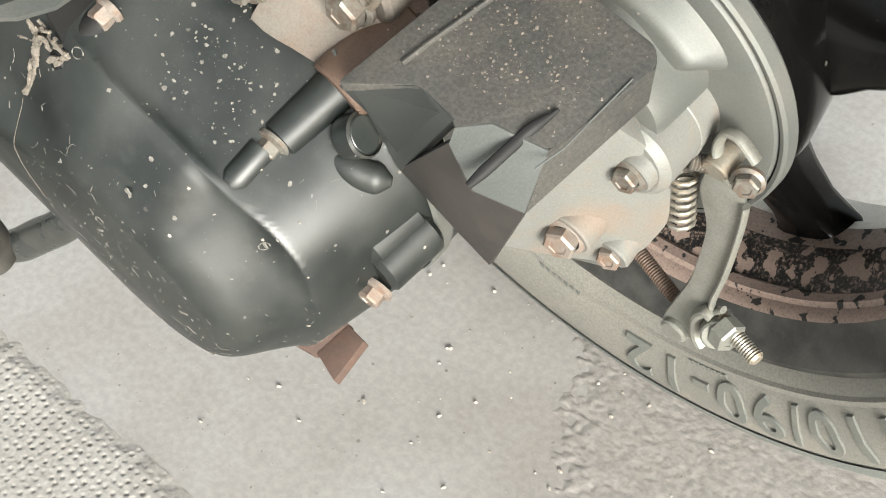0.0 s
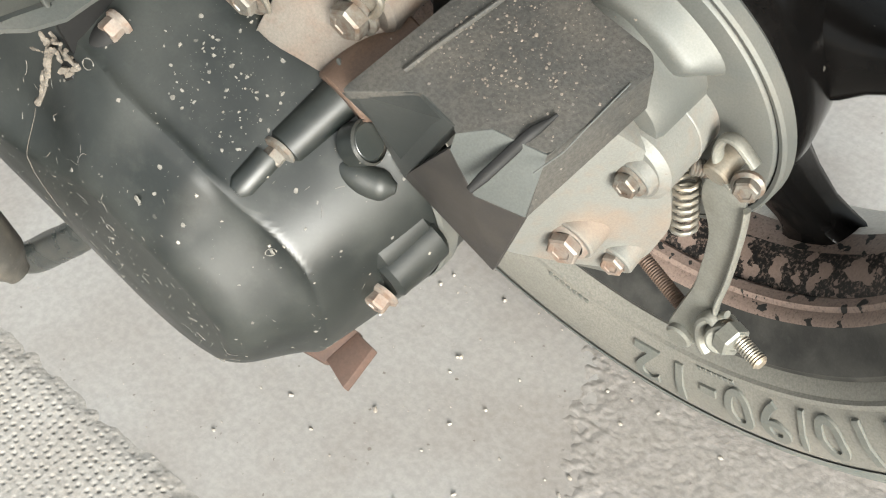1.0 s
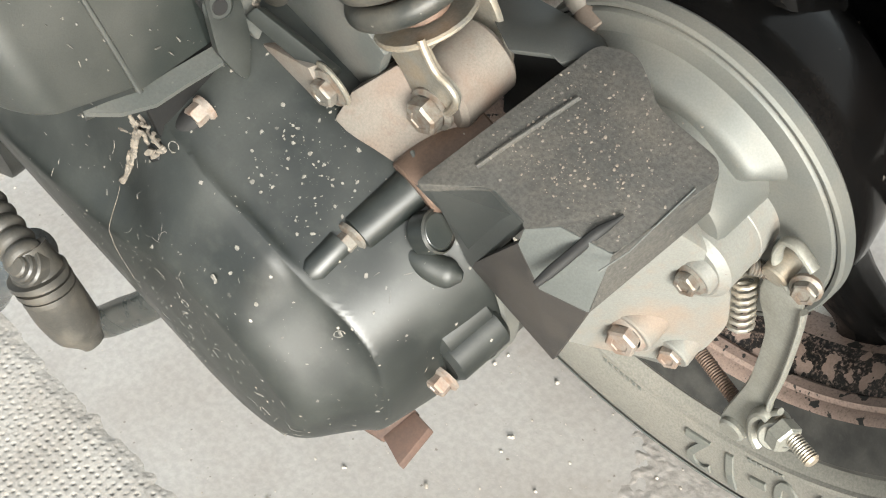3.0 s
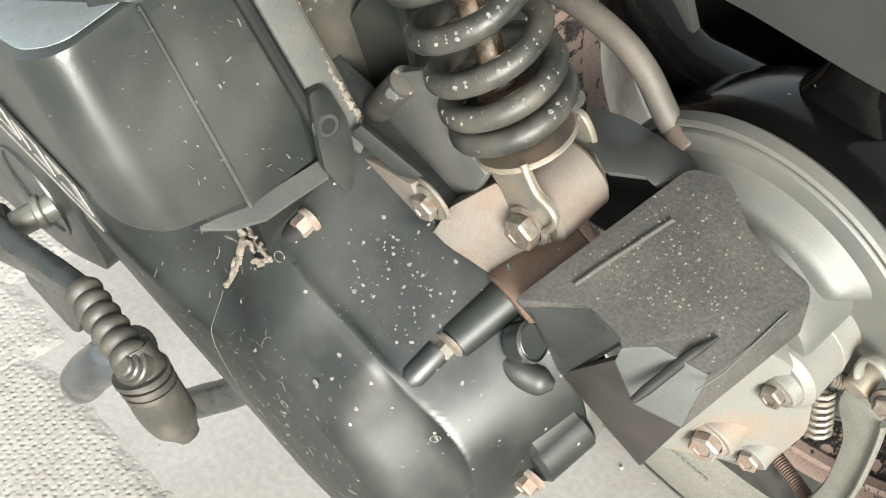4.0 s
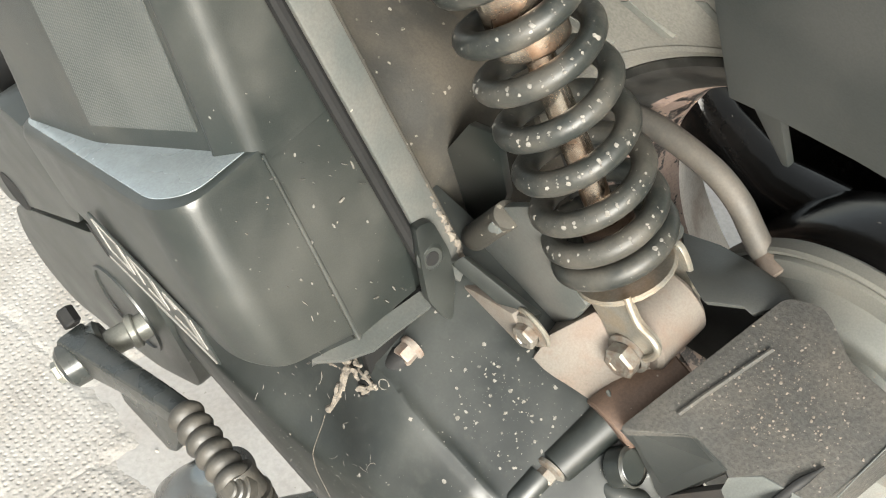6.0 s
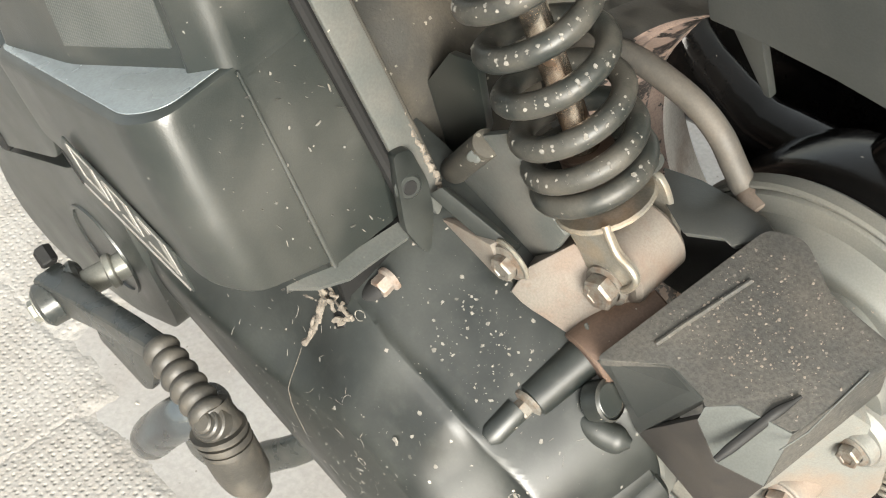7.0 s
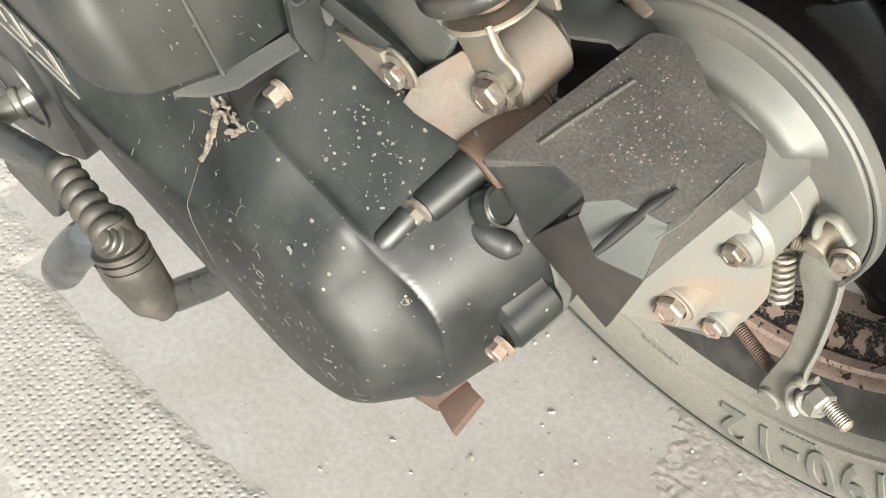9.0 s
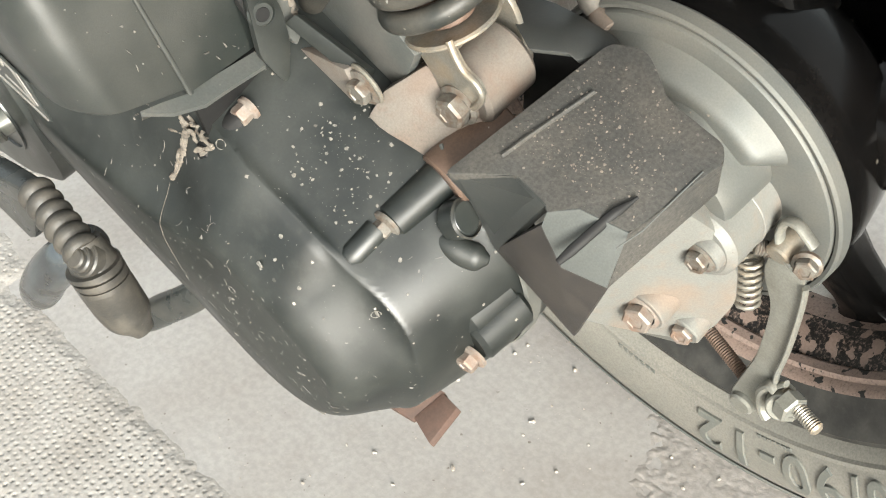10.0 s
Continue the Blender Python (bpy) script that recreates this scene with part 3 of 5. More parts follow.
part("case_face", slab([(p.x, face_y(p.x, p.z), p.z) for p in rounded([(0.0455, 0, 0.236), (0.0490, 0, 0.206), (0.0470, 0, 0.180), (0.0385, 0, 0.158), (0.030, 0, 0.150), (0.014, 0, 0.162), (0.000, 0, 0.176), (-0.006, 0, 0.20), (0.012, 0, 0.262), (0.034, 0, 0.262)], 0.006, 4)], (-0.010, 0.012, 0), 0.0025), CASTING, gear_case, "cream dusty cast face")
part("bolt_boss", rod((0.021, -0.0265, 0.184), (0.020, 0.0, 0.186), 0.0105), CASTING, gear_case)
part("drain_bolt", hexhead((0.021, -0.027, 0.184), (0.25, -1, 0.15), 0.0118, 0.0068, 0.0086), PINK, gear_case, "rust-stained drain bolt")
part("bolt_boss", rod((0.031, -0.0135, 0.163), (0.030, 0.01, 0.166), 0.008), CASTING, gear_case)
part("level_bolt", hexhead((0.031, -0.012, 0.163), (0.25, -1, 0.15), 0.0088, 0.0055, 0.0062), PINK, gear_case, "rust-stained level bolt")
part("dowel", rod((-0.004, -0.018, 0.160), (-0.004, -0.0, 0.161), 0.0045), PINK, gear_case)
part("oil_lug", slab([(-0.03, -0.020, 0.150), (0.012, -0.020, 0.176), (0.035, -0.012, 0.158), (0.028, -0.012, 0.148), (-0.005, -0.02, 0.14)], (0, 0.02, 0.004), 0.003), ALU, gear_case)
# dust-coated web that carries the shock
part("shock_mount", slab([(-0.0840,-0.0632,0.2669), (-0.0811,-0.0545,0.2760), (-0.0699,-0.0400,0.2849), (-0.0558,-0.0358,0.2773), (-0.0403,-0.0300,0.2705), (-0.0418,-0.0377,0.2616), (-0.0534,-0.0577,0.2455), (-0.0648,-0.0611,0.2517)], (-0.012, 0.018, -0.013), 0.0015), DUSTY, gear_case, "dust-coated shock mount web")
part("mount_foot", slab([(-0.1265, -0.0625, 0.2819), (-0.1133, -0.0625, 0.2852), (-0.0922, -0.0625, 0.2879), (-0.0886, -0.0625, 0.2769), (-0.0966, -0.0625, 0.2604), (-0.1113, -0.0625, 0.2647), (-0.1265, -0.0625, 0.2662)], (0.0, 0.008, -0.003), 0.0015), DUSTY, gear_case)
part("cross_tube", rod((-0.0500, -0.0590, 0.2470), (-0.0440, -0.0240, 0.2545), 0.0130, 0.0142, 28), RUST, gear_case, "brown rusty cross tube")

# shield over the gear case
def top_z(x, y, lift=0.0):
    return 0.280 - (0.11 * (x - 0.006) - 0.2 * (y + 0.018)) / 0.97 + lift


shield = new("gear_shield")
shield.parent = scooter
tagged(shield, "dusty black plastic splash shield")
outline = [(-0.0335, -0.0700), (-0.0105, -0.054), (0.0058, -0.057), (0.0082, -0.0590), (0.0171, -0.0512), (0.0369, -0.0480), (0.0468, -0.0076), (0.0430, -0.002), (0.0150, 0.001), (0.0055, 0.0078), (-0.004, 0.0128), (-0.0172, 0.0080)]
part("top_sheet", slab([(p.x, p.y, top_z(p.x, p.y)) for p in rounded([(x, y, 0) for x, y in outline], 0.004, 3)], (0, 0, -0.0035), 0.0008), SHIELD, shield)
bm = bmesh.new()
rng = random.Random(17)
random.seed(17)
for _ in range(800):
    x, y = rng.gauss(0.004, 0.018), rng.gauss(-0.026, 0.016)
    if -0.045 < y < 0.004 and -0.026 + 0.2 * (y + 0.04) < x < 0.043:
        s = 0.00012 + 0.0006 * rng.random() ** 5
        blob((x, y, top_z(x, y)), (0.1, -0.2, 1), s, s * rng.uniform(0.5, 1), s * 0.7, 6, rng.uniform(0, 6), bm)
tagged(part("mud_crust", bm, MUD, shield, "caked light brown mud grains"), kind="stuff")
part("ridge", tube([(x, y, top_z(x, y, 0.0006)) for x, y in ((-0.0085, -0.012), (-0.0165, -0.0400), (-0.0195, -0.0520))], 0.0010, 8), SHIELD, shield)
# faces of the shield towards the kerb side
part("chamfer_face", slab([(0.0082, -0.0590, 0.2714), (0.0171, -0.0512, 0.2722), (0.0369, -0.0482, 0.2705), (0.0336, -0.0585, 0.2460), (0.0166, -0.0636, 0.2498), (0.0071, -0.0617, 0.2652)], (-0.001, 0.0035, -0.0015), 0.0004), PALEP, shield, "pale grey chamfer")
part("side_face", slab([(-0.0235, -0.0610, 0.2265), (0.0068, -0.0616, 0.2655), (0.0166, -0.0636, 0.2498), (0.0336, -0.0588, 0.2460), (0.0140, -0.0600, 0.1980)], (0, 0.0035, 0), 0.0005), SHIELD2, shield, "dark brown plastic face")
part("rear_face", slab([(0.0369, -0.0482, 0.2704), (0.0468, -0.0076, 0.2772), (0.0460, -0.010, 0.262), (0.0338, -0.0585, 0.2455)], (-0.0025, 0.001, -0.001), 0.0005), SHIELD, shield)
part("mount_apron", slab([(-0.0724, 0.0147, 0.2807), (-0.0579, 0.0207, 0.2776), (-0.0432, 0.0215, 0.2766), (-0.0270, 0.0198, 0.2775), (-0.0152, 0.0110, 0.2830), (-0.0240, -0.0048, 0.2850), (-0.0278, -0.0048, 0.2866), (-0.0378, -0.0150, 0.2915), (-0.0536, -0.0060, 0.2885)], (0.001, 0.0015, -0.003), 0.0008), FENDER, shield, "dark plastic apron")
# black sheet added for the shade deep in the recess
part("recess_shade", slab([(-0.0640, 0.0000, 0.2300), (-0.0080, 0.0000, 0.2300), (-0.0180, 0.0000, 0.2840), (-0.0560, 0.0000, 0.2700)], (0, 0.003, 0), 0.0006), DARK, shield)
part("front_face", slab([(-0.0335, -0.0690, 0.2727), (-0.0105, -0.0540, 0.2743), (0.0062, -0.0575, 0.2722), (-0.0225, -0.0615, 0.2265), (-0.0365, -0.0585, 0.2460)], (0.002, 0.0025, -0.001), 0.0005), FENDER, shield, "dark plastic face")
part("fin", tube([Vector((0.0202, -0.0675, 0.2580)).lerp(Vector((0.0316, -0.0362, 0.2748)), k / 12) + Vector((0.0, -0.0004, 0.0026)) * (1 - step(k, 8, 12)) for k in range(13)], [0.0013 + 0.0007 * step(k, 0, 2) - 0.0014 * step(k, 8.5, 12) for k in range(13)], 12, flat=0.6), DARK, shield, "black upright fin")
part("edge_crease", tube([(0.0434, -0.0149, 0.2768), (0.0418, -0.0297, 0.2739), (0.0404, -0.0445, 0.2710), (0.0371, -0.0554, 0.2692)], 0.0003, 8), PALEP, shield, "pale thin crease")

# brake lever with spring, pinch bolt and adjuster stud
lever = new("brake_lever")
lever.parent = scooter
tagged(lever, "grey pressed-steel brake arm")
def lever_at(x, z, out=0.0):
    """A place on the brake arm's flat, which leans inwards as it rises."""
    return Vector((x, 0.002 + 0.146 * (z - 0.117) - out, z))


arm_pts = [lever_at(x, z) for x, z in ((0.0550, 0.2140), (0.0509, 0.1951), (0.0578, 0.1783), (0.0572, 0.1645), (0.0550, 0.1426), (0.0485, 0.1210), (0.0455, 0.1100), (0.0490, 0.1035), (0.0560, 0.1030), (0.0620, 0.1120), (0.0655, 0.1330), (0.0689, 0.1539), (0.0709, 0.1789), (0.0712, 0.1947), (0.0695, 0.2050), (0.0640, 0.2085))]
part("arm", slab(rounded(arm_pts, 0.006, 4), (-0.0010, 0.0030, -0.0004), 0.0006), LEVER, lever)
part("arm_flange", tube(smooth_line([lever_at(x, z, 0.0008) for x, z in ((0.0715, 0.2000), (0.0716, 0.1900), (0.0708, 0.1760), (0.0692, 0.1580), (0.0668, 0.1420), (0.0680, 0.1360), (0.0720, 0.1400))], 6), 0.0013, 10, flat=1.6), LEVER, lever, "folded arm edge")
part("clamp_loop", tube(smooth_line([lever_at(x, z, 0.0006) for x, z in ((0.0640, 0.2075), (0.0585, 0.2130), (0.0560, 0.2200), (0.0580, 0.2275), (0.0625, 0.2290), (0.0670, 0.2262), (0.0715, 0.2225))], 6), 0.0017, 12, flat=1.7), LEVER, lever)
part("cam_shaft", rod((0.058, 0.012, 0.211), (0.058, 0.035, 0.215), 0.0055), ZINC, lever, "splined cam shaft end")
part("pinch_bolt", hexhead((0.0702, 0.0150, 0.2129), (0.35, -1, 0.25), 0.0086, 0.0055, 0.0062), BOLT, lever, "zinc pinch bolt")
part("pinch_thread", threads((0.0478, 0.0120, 0.2095), (0.0585, 0.0190, 0.2065), 0.0036), BOLT, lever, "threaded bolt end")
coil = [Vector((0.043, 0.016, 0.196)).lerp(Vector((0.0465, 0.010, 0.172)), k / 70) + 0.0052 * (math.cos(k * 0.63) * Vector((0.75, 0.6, 0.1)) + math.sin(k * 0.63) * Vector((-0.5, 0.7, -0.1))) for k in range(71)]
part("return_spring", tube(coil, 0.0011, 8), ZINC, lever, "thin steel return spring")
part("fork_end", tube(smooth_line([lever_at(x, z, 0.002) for x, z in ((0.0672, 0.1140), (0.0635, 0.1190), (0.0624, 0.1284), (0.0655, 0.1350), (0.0690, 0.1345))], 6), 0.0026, 12, flat=1.4), LEVER, lever)
part("trunnion", rod((0.0680, 0.008, 0.1240), (0.0740, -0.002, 0.1300), 0.0066), LEVER, lever)
part("trunnion_pin", lathe([(0.0002, -0.0016), (0.0050, -0.0016), (0.0062, -0.0006), (0.0062, 0.004)], (0.0526, 0.1092), 28), LEVER, lever)
part("adjuster_nut", hexhead((0.0735, 0.0020, 0.1305), (0.85, -0.25, 0.05), 0.0125, 0.0070, 0.0), LEVER, lever, "zinc adjuster nut")
part("adjuster_stud", threads((0.0700, 0.005, 0.1315), (0.0925, -0.0010, 0.1300), 0.0036), ZINC, lever, "threaded adjuster stud")
part("brake_rod", threads((0.0120, 0.020, 0.1200), (0.0520, 0.008, 0.1150), 0.0034), RUST, lever)

# ---- transmission cover: a domed casting over a long outline ----
ENDS = ((-0.10, 0.195, 0.083), (-0.262, 0.268, 0.066))
DOME = ((-0.10, 0.1935, 0.0730), (-0.262, 0.262, 0.0560))


def inside(x, z, ends):
    """How deep a place lies inside the outline spanned by two circles."""
    (ax, az, ar), (bx, bz, br) = ends
    return max(ar + (br - ar) * t - math.hypot(x - ax - (bx - ax) * t, z - az - (bz - az) * t) for t in (k / 24 for k in range(25)))


def flat(x, z):
    """Depth below the slanting flat that is cut off the top of the outline."""
    return 0.1935 - (0.478 * x + 0.878 * z)


def outline_depth(x, z):
    return min(inside(x, z, ENDS), flat(x, z) if x > -0.16 else flat(x, z) + 0.6 * (-0.16 - x))


def soft_min(a, b, k):
    h = max(0.0, 1 - abs(a - b) / k)
    return min(a, b) - k * h * h / 4


def cover_y(x, z):
    c = inside(x, z, ENDS)
    f = flat(x, z) + max(0, 0.6 * (-0.16 - x))
    d, e = soft_min(c, f, 0.014), soft_min(inside(x, z, DOME), f - 0.0085, 0.006)
    # a flat facet across the rear end of the dome
    e = soft_min(e, 0.0676 - (0.815 * (x + 0.10) + 0.580 * (z - 0.1935)), 0.008)
    s = min(1.0, max(0.0, d) / 0.0084)
    y = -0.056 - 0.050 * (0.85 * s + 0.15 * (1 - (1 - s) ** 2) ** 0.6)
    u = min(1.0, 0.5 * (e + math.hypot(e, 0.0055)) / (0.0248 + 0.042 * step(-x, 0.10, 0.15) * step(z, 0.215, 0.25)))
    dome = 1.29 * u if u < 0.55 else 1 - 1.4334 * (1 - u) ** 2
    y += (-0.1385 - 0.004 * step(e, 0.015, 0.06) - y) * dome
    return y


def cover_at(x, z):
    """A place on the cover; its dome swells a little over the flat beside it."""
    y = cover_y(x, z)
    a = math.degrees(math.atan2(z - 0.195, x + 0.10))
    swell = 0.0040 * step(-y, 0.1060, 0.116) * (1 - step(-y, 0.117, 0.138)) * step(a, 42, 62) * (1 - step(a, 105, 150))
    w = step(inside(x, z, ENDS) - flat(x, z), -0.010, 0.010)
    ux, uz = 0.478 * w + math.cos(radians(a)) * (1 - w), 0.878 * w + math.sin(radians(a)) * (1 - w)
    return Vector((x + ux * swell, y, z + uz * swell))


def cover():
    bm = bmesh.new()
    rows, nt, nr = [], 420, 100
    for i in range(nt):
        a = 2 * math.pi * i / nt
        lo, hi = 0.0, 0.5
        for _ in range(26):
            mid = (lo + hi) / 2
            lo, hi = (mid, hi) if outline_depth(-0.10 + mid * math.cos(a), 0.195 + mid * math.sin(a)) > 0 else (lo, mid)
        col = [(-0.10 + lo * math.cos(a), -0.040, 0.195 + lo * math.sin(a))]
        for k in range(nr):
            s = lo * (1 - (k / nr) ** 1.35)
            x, z = -0.10 + s * math.cos(a), 0.195 + s * math.sin(a)
            col.append(cover_at(x, z))
        rows.append([bm.verts.new(v) for v in col])
    tip = bm.verts.new((-0.10, cover_y(-0.10, 0.195), 0.195))
    for i in range(nt):
        a, b = rows[i], rows[(i + 1) % nt]
        for k in range(nr):
            bm.faces.new((a[k], a[k + 1], b[k + 1], b[k]))
        bm.faces.new((a[-1], tip, b[-1]))
    bm.faces.new([r[0] for r in rows])
    return bm


trans = new("transmission_cover")
trans.parent = scooter
tagged(trans, "black painted transmission cover with lime splashes")
part("cover_shell", cover(), BLACK, trans, sharp=50)
part("gasket_edge", lathe([(0.0835, -0.0565), (0.0845, -0.055), (0.0845, -0.048), (0.0835, -0.0465)], (-0.10, 0.195), 96, -80, 12), ALU, trans)
# upper bolt with its long boss
part("bolt_boss", tube([(-0.0580, -0.1070, 0.2392), (-0.0577, -0.1040, 0.2398), (-0.0570, -0.0905, 0.2428)], [0.0042, 0.0058, 0.0058], 24), BLACK, trans)
part("bolt_boss", rod((-0.0560, -0.0850, 0.2412), (-0.0525, -0.0570, 0.2460), 0.0084, 0.0090, 24, 0.0015), BLACK, trans)
part("flange_bolt", hexhead((-0.0555, -0.0860, 0.2432), (0.05, -1, -0.1), 0.0085, 0.006, 0.0068), BOLT, trans, "zinc flange bolt")
# lower bolt
part("bolt_boss", rod((-0.0222, -0.0840, 0.1885), (-0.0210, -0.0570, 0.1905), 0.0108, 0.0116, 36, 0.0022), BLACK, trans)
part("boss_web", rod((-0.0300, -0.0838, 0.1950), (-0.0285, -0.0570, 0.1975), 0.0128, 0.0136, 40, 0.003), BLACK, trans)
part("boss_web", rod((-0.0370, -0.0828, 0.2030), (-0.0350, -0.0570, 0.2060), 0.0126, 0.0136, 40, 0.003), BLACK, trans)
part("flange_bolt", hexhead((-0.0205, -0.0860, 0.1825), (0.1, -1, -0.1), 0.0085, 0.0065, 0.0068), PINK, trans, "rust-stained flange bolt")
# front bolt, half drowned in sealant
# this boss is blackened for the shade of the channel below the bolt
part("bolt_boss", rod((-0.1260, -0.1180, 0.2640), (-0.1200, -0.0950, 0.2740), 0.0052, 0.0062, 24, 0.003), DARK, trans)
part("flange_bolt", hexhead((-0.1185, -0.0935, 0.2765), (0.05, -1, -0.05), 0.0080, 0.0070, 0.0056), PINK, trans, "rust-stained flange bolt")
# cap and lug beside the shield
part("vent_cap", rod((-0.0400, -0.0668, 0.2375), (-0.0335, -0.0640, 0.2418), 0.0084, 0.0080), BLACK, trans)
part("vent_ring", lathe([(0.0066, -0.0004), (0.0078, -0.0010), (0.0086, 0.0), (0.0078, 0.001)], (0, 0), 32), SPRING, trans).matrix_local = Matrix.Translation((-0.0334, -0.0640, 0.2419)) @ Vector((0.80, 0.30, 0.52)).to_track_quat("Y", "Z").to_matrix().to_4x4()
part("vent_fill", rod((-0.0352, -0.0646, 0.2407), (-0.0330, -0.0638, 0.2422), 0.0072, None, 28, 0.0008), BOX, trans)
part("lug", tube(smooth_line([(-0.0435, -0.0745, 0.2350), (-0.0370, -0.0735, 0.2320), (-0.0290, -0.0705, 0.2285), (-0.0215, -0.0665, 0.2265)], 5), [0.0034 + 0.0024 * step(k, 0, 8) - 0.0042 * step(k, 12.0, 15.6) for k in range(16)], 24), BLACK, trans)
part("clip", tube(smooth_line([(-0.0540, -0.053, 0.2610), (-0.0480, -0.056, 0.2590), (-0.0455, -0.058, 0.2520)], 5), 0.0009, 8), ALU, trans)

# lime splashes on the cover
def splash(n, seed, pick, lo, hi, power):
    rng, bm = random.Random(seed), bmesh.new()
    random.seed(seed)
    for _ in range(n):
        x, z = pick(rng)
        if outline_depth(x, z) < 0.0004:
            continue
        y = cover_y(x, z)
        gx = (cover_y(x + 0.0005, z) - cover_y(x - 0.0005, z)) / 0.001
        gz = (cover_y(x, z + 0.0005) - cover_y(x, z - 0.0005)) / 0.001
        nrm = Vector((gx, -1, gz)).normalized()
        s = lo + (hi - lo) * rng.random() ** power
        blob(cover_at(x, z), nrm, s, s * rng.uniform(0.45, 1.0), 0.00015 + 0.0001 * rng.random(), 8, rng.uniform(0, 6), bm)
    return bm


def on_flat(g):
    x, dd = g.gauss(-0.080, 0.015), min(0.0088, max(0.0005, g.gauss(0.0038, 0.0023)))
    return x, (0.1935 - dd - 0.478 * x) / 0.878


spots = part("lime_splash", splash(300, 4, on_flat, 0.00012, 0.00105, 4.0), PAINT, trans, "whitish lime spots")
tagged(spots, kind="stuff")
spots = part("lime_scuff", splash(340, 9, lambda g: (g.uniform(-0.17, -0.02), g.uniform(0.13, 0.25)), 0.00014, 0.0011, 5.0), PAINT, trans, "pale scuffs and chips")
tagged(spots, kind="stuff")
for k, (x, z, rx, ry, turn) in enumerate(((-0.084, 0.240, 0.0024, 0.0015, 1.2), (-0.0405, 0.2235, 0.0018, 0.0012, 0.8), (-0.1, 0.215, 0.003, 0.0008, 0.5), (-0.072, 0.150, 0.0042, 0.0008, 0.1), (-0.060, 0.141, 0.0050, 0.0008, 0.2), (-0.066, 0.190, 0.0030, 0.0006, 0.3))):
    random.seed(k)
    part("chip", blob(cover_at(x, z), (0.1, -1, 0.2), rx, ry, 0.0002, 12, turn), PAINT, trans)
# dried ring marks
for x, z, r in ((-0.0405, 0.2235, 0.0016), (-0.0980, 0.2220, 0.0021), (-0.1180, 0.2700, 0.0024)):
    ring = [cover_at(x + r * math.cos(k * 0.4), z + 0.8 * r * math.sin(k * 0.4)) for k in range(15)]
    part("ring_mark", tube(ring, [0.0002 + 0.00012 * math.sin(k * 1.7) for k in range(15)], 6), PAINT, trans)
# curled dry fibres and hair-thin scrapes
bm = bmesh.new()
rng = random.Random(55)
for _ in range(11):
    x, z = rng.uniform(-0.16, -0.03), rng.uniform(0.15, 0.262)
    if outline_depth(x, z) < 0.006:
        continue
    a, bend, line = rng.uniform(0, 6.28), rng.uniform(-0.3, 0.3), []
    for k in range(9):
        p = cover_at(x, z)
        line.append(p + Vector((0.0001, -0.0002, 0.0001)))
        a += bend
        x, z = x + 0.0006 * math.cos(a), z + 0.0006 * math.sin(a)
        if outline_depth(x, z) < 0.004:
            break
    if len(line) > 3:
        tube(line, [rng.uniform(0.00005, 0.00016) for _ in line], 5, bm)
tagged(part("dry_fibres", bm, PAINT, trans, "curled pale fibres and scrapes"), kind="stuff")
# scuffed lower edge
bm = bmesh.new()
rng = random.Random(77)
random.seed(77)
for _ in range(140):
    x, z = rng.uniform(-0.19, -0.02), rng.uniform(0.13, 0.262)
    if outline_depth(x, z) < 0.002:
        continue
    h = 0.0006
    nrm = Vector(((cover_y(x + h, z) - cover_y(x - h, z)) / (2 * h), -1, (cover_y(x, z + h) - cover_y(x, z - h)) / (2 * h))).normalized()
    blob(cover_at(x, z), nrm, 0.0005 + 0.0022 * rng.random() ** 2, rng.uniform(0.0001, 0.00022), 0.00012, 6, rng.uniform(0, 6), bm, 0.5)
tagged(part("scratch", bm, PAINT, trans, "fine pale scratches"), kind="stuff")
bm = bmesh.new()
rng = random.Random(8)
for k in range(150):
    t = rng.uniform(0, 1)
    a = radians(-150 + 62 * t)
    rr = 0.0815 - 0.002 * rng.random() * (1 + rng.random())
    x, z = -0.10 + rr * math.cos(a), 0.195 + rr * math.sin(a)
    blob((x, cover_y(x, z), z), (math.cos(a), -0.6, math.sin(a)), rng.uniform(0.0004, 0.0016), rng.uniform(0.0002, 0.0005), 0.0002, 6, rng.uniform(0, 6), bm)
tagged(part("edge_scuffs", bm, DECAL, trans, "scraped lower edge"), kind="stuff")
# dried sealant
bm = bmesh.new()
rng = random.Random(3)
random.seed(3)
def strand(p, d, n, r, bm, jitter=0.0011):
    line = [Vector(p)]
    for _ in range(n):
        line.append(line[-1] + Vector(d) / n + Vector((rng.gauss(0, jitter), rng.gauss(0, jitter * 0.4), rng.gauss(0, jitter))))
    line = smooth_line(line, 4)
    for v in line:
        v.y = min(v.y, cover_y(v.x, v.z) - 0.0004)
    tube(line, [r * rng.uniform(0.6, 1.25) for _ in line], 7, bm)


strand((-0.1340, -0.1150, 0.2735), (-0.0085, -0.0115, -0.0210), 7, 0.0015, bm, 0.0007)
strand((-0.1350, -0.1155, 0.2730), (-0.0075, -0.0110, -0.0190), 7, 0.0010, bm, 0.0007)
for k in range(15):
    strand((-0.1300 + rng.gauss(0, 0.004), -0.1145 + rng.gauss(0, 0.001), 0.2740 + rng.gauss(0, 0.003)), (rng.gauss(0, 0.004), -0.001, rng.gauss(0, 0.004)), 4, rng.uniform(0.0004, 0.0009), bm)
strand((-0.1420, -0.1245, 0.2525), (0.0045, -0.0080, -0.0450), 9, 0.00013, bm, 0.0004)
tagged(part("sealant", bm, GUM, trans, "dried whitish sealant strands"), kind="stuff")
bm = bmesh.new()
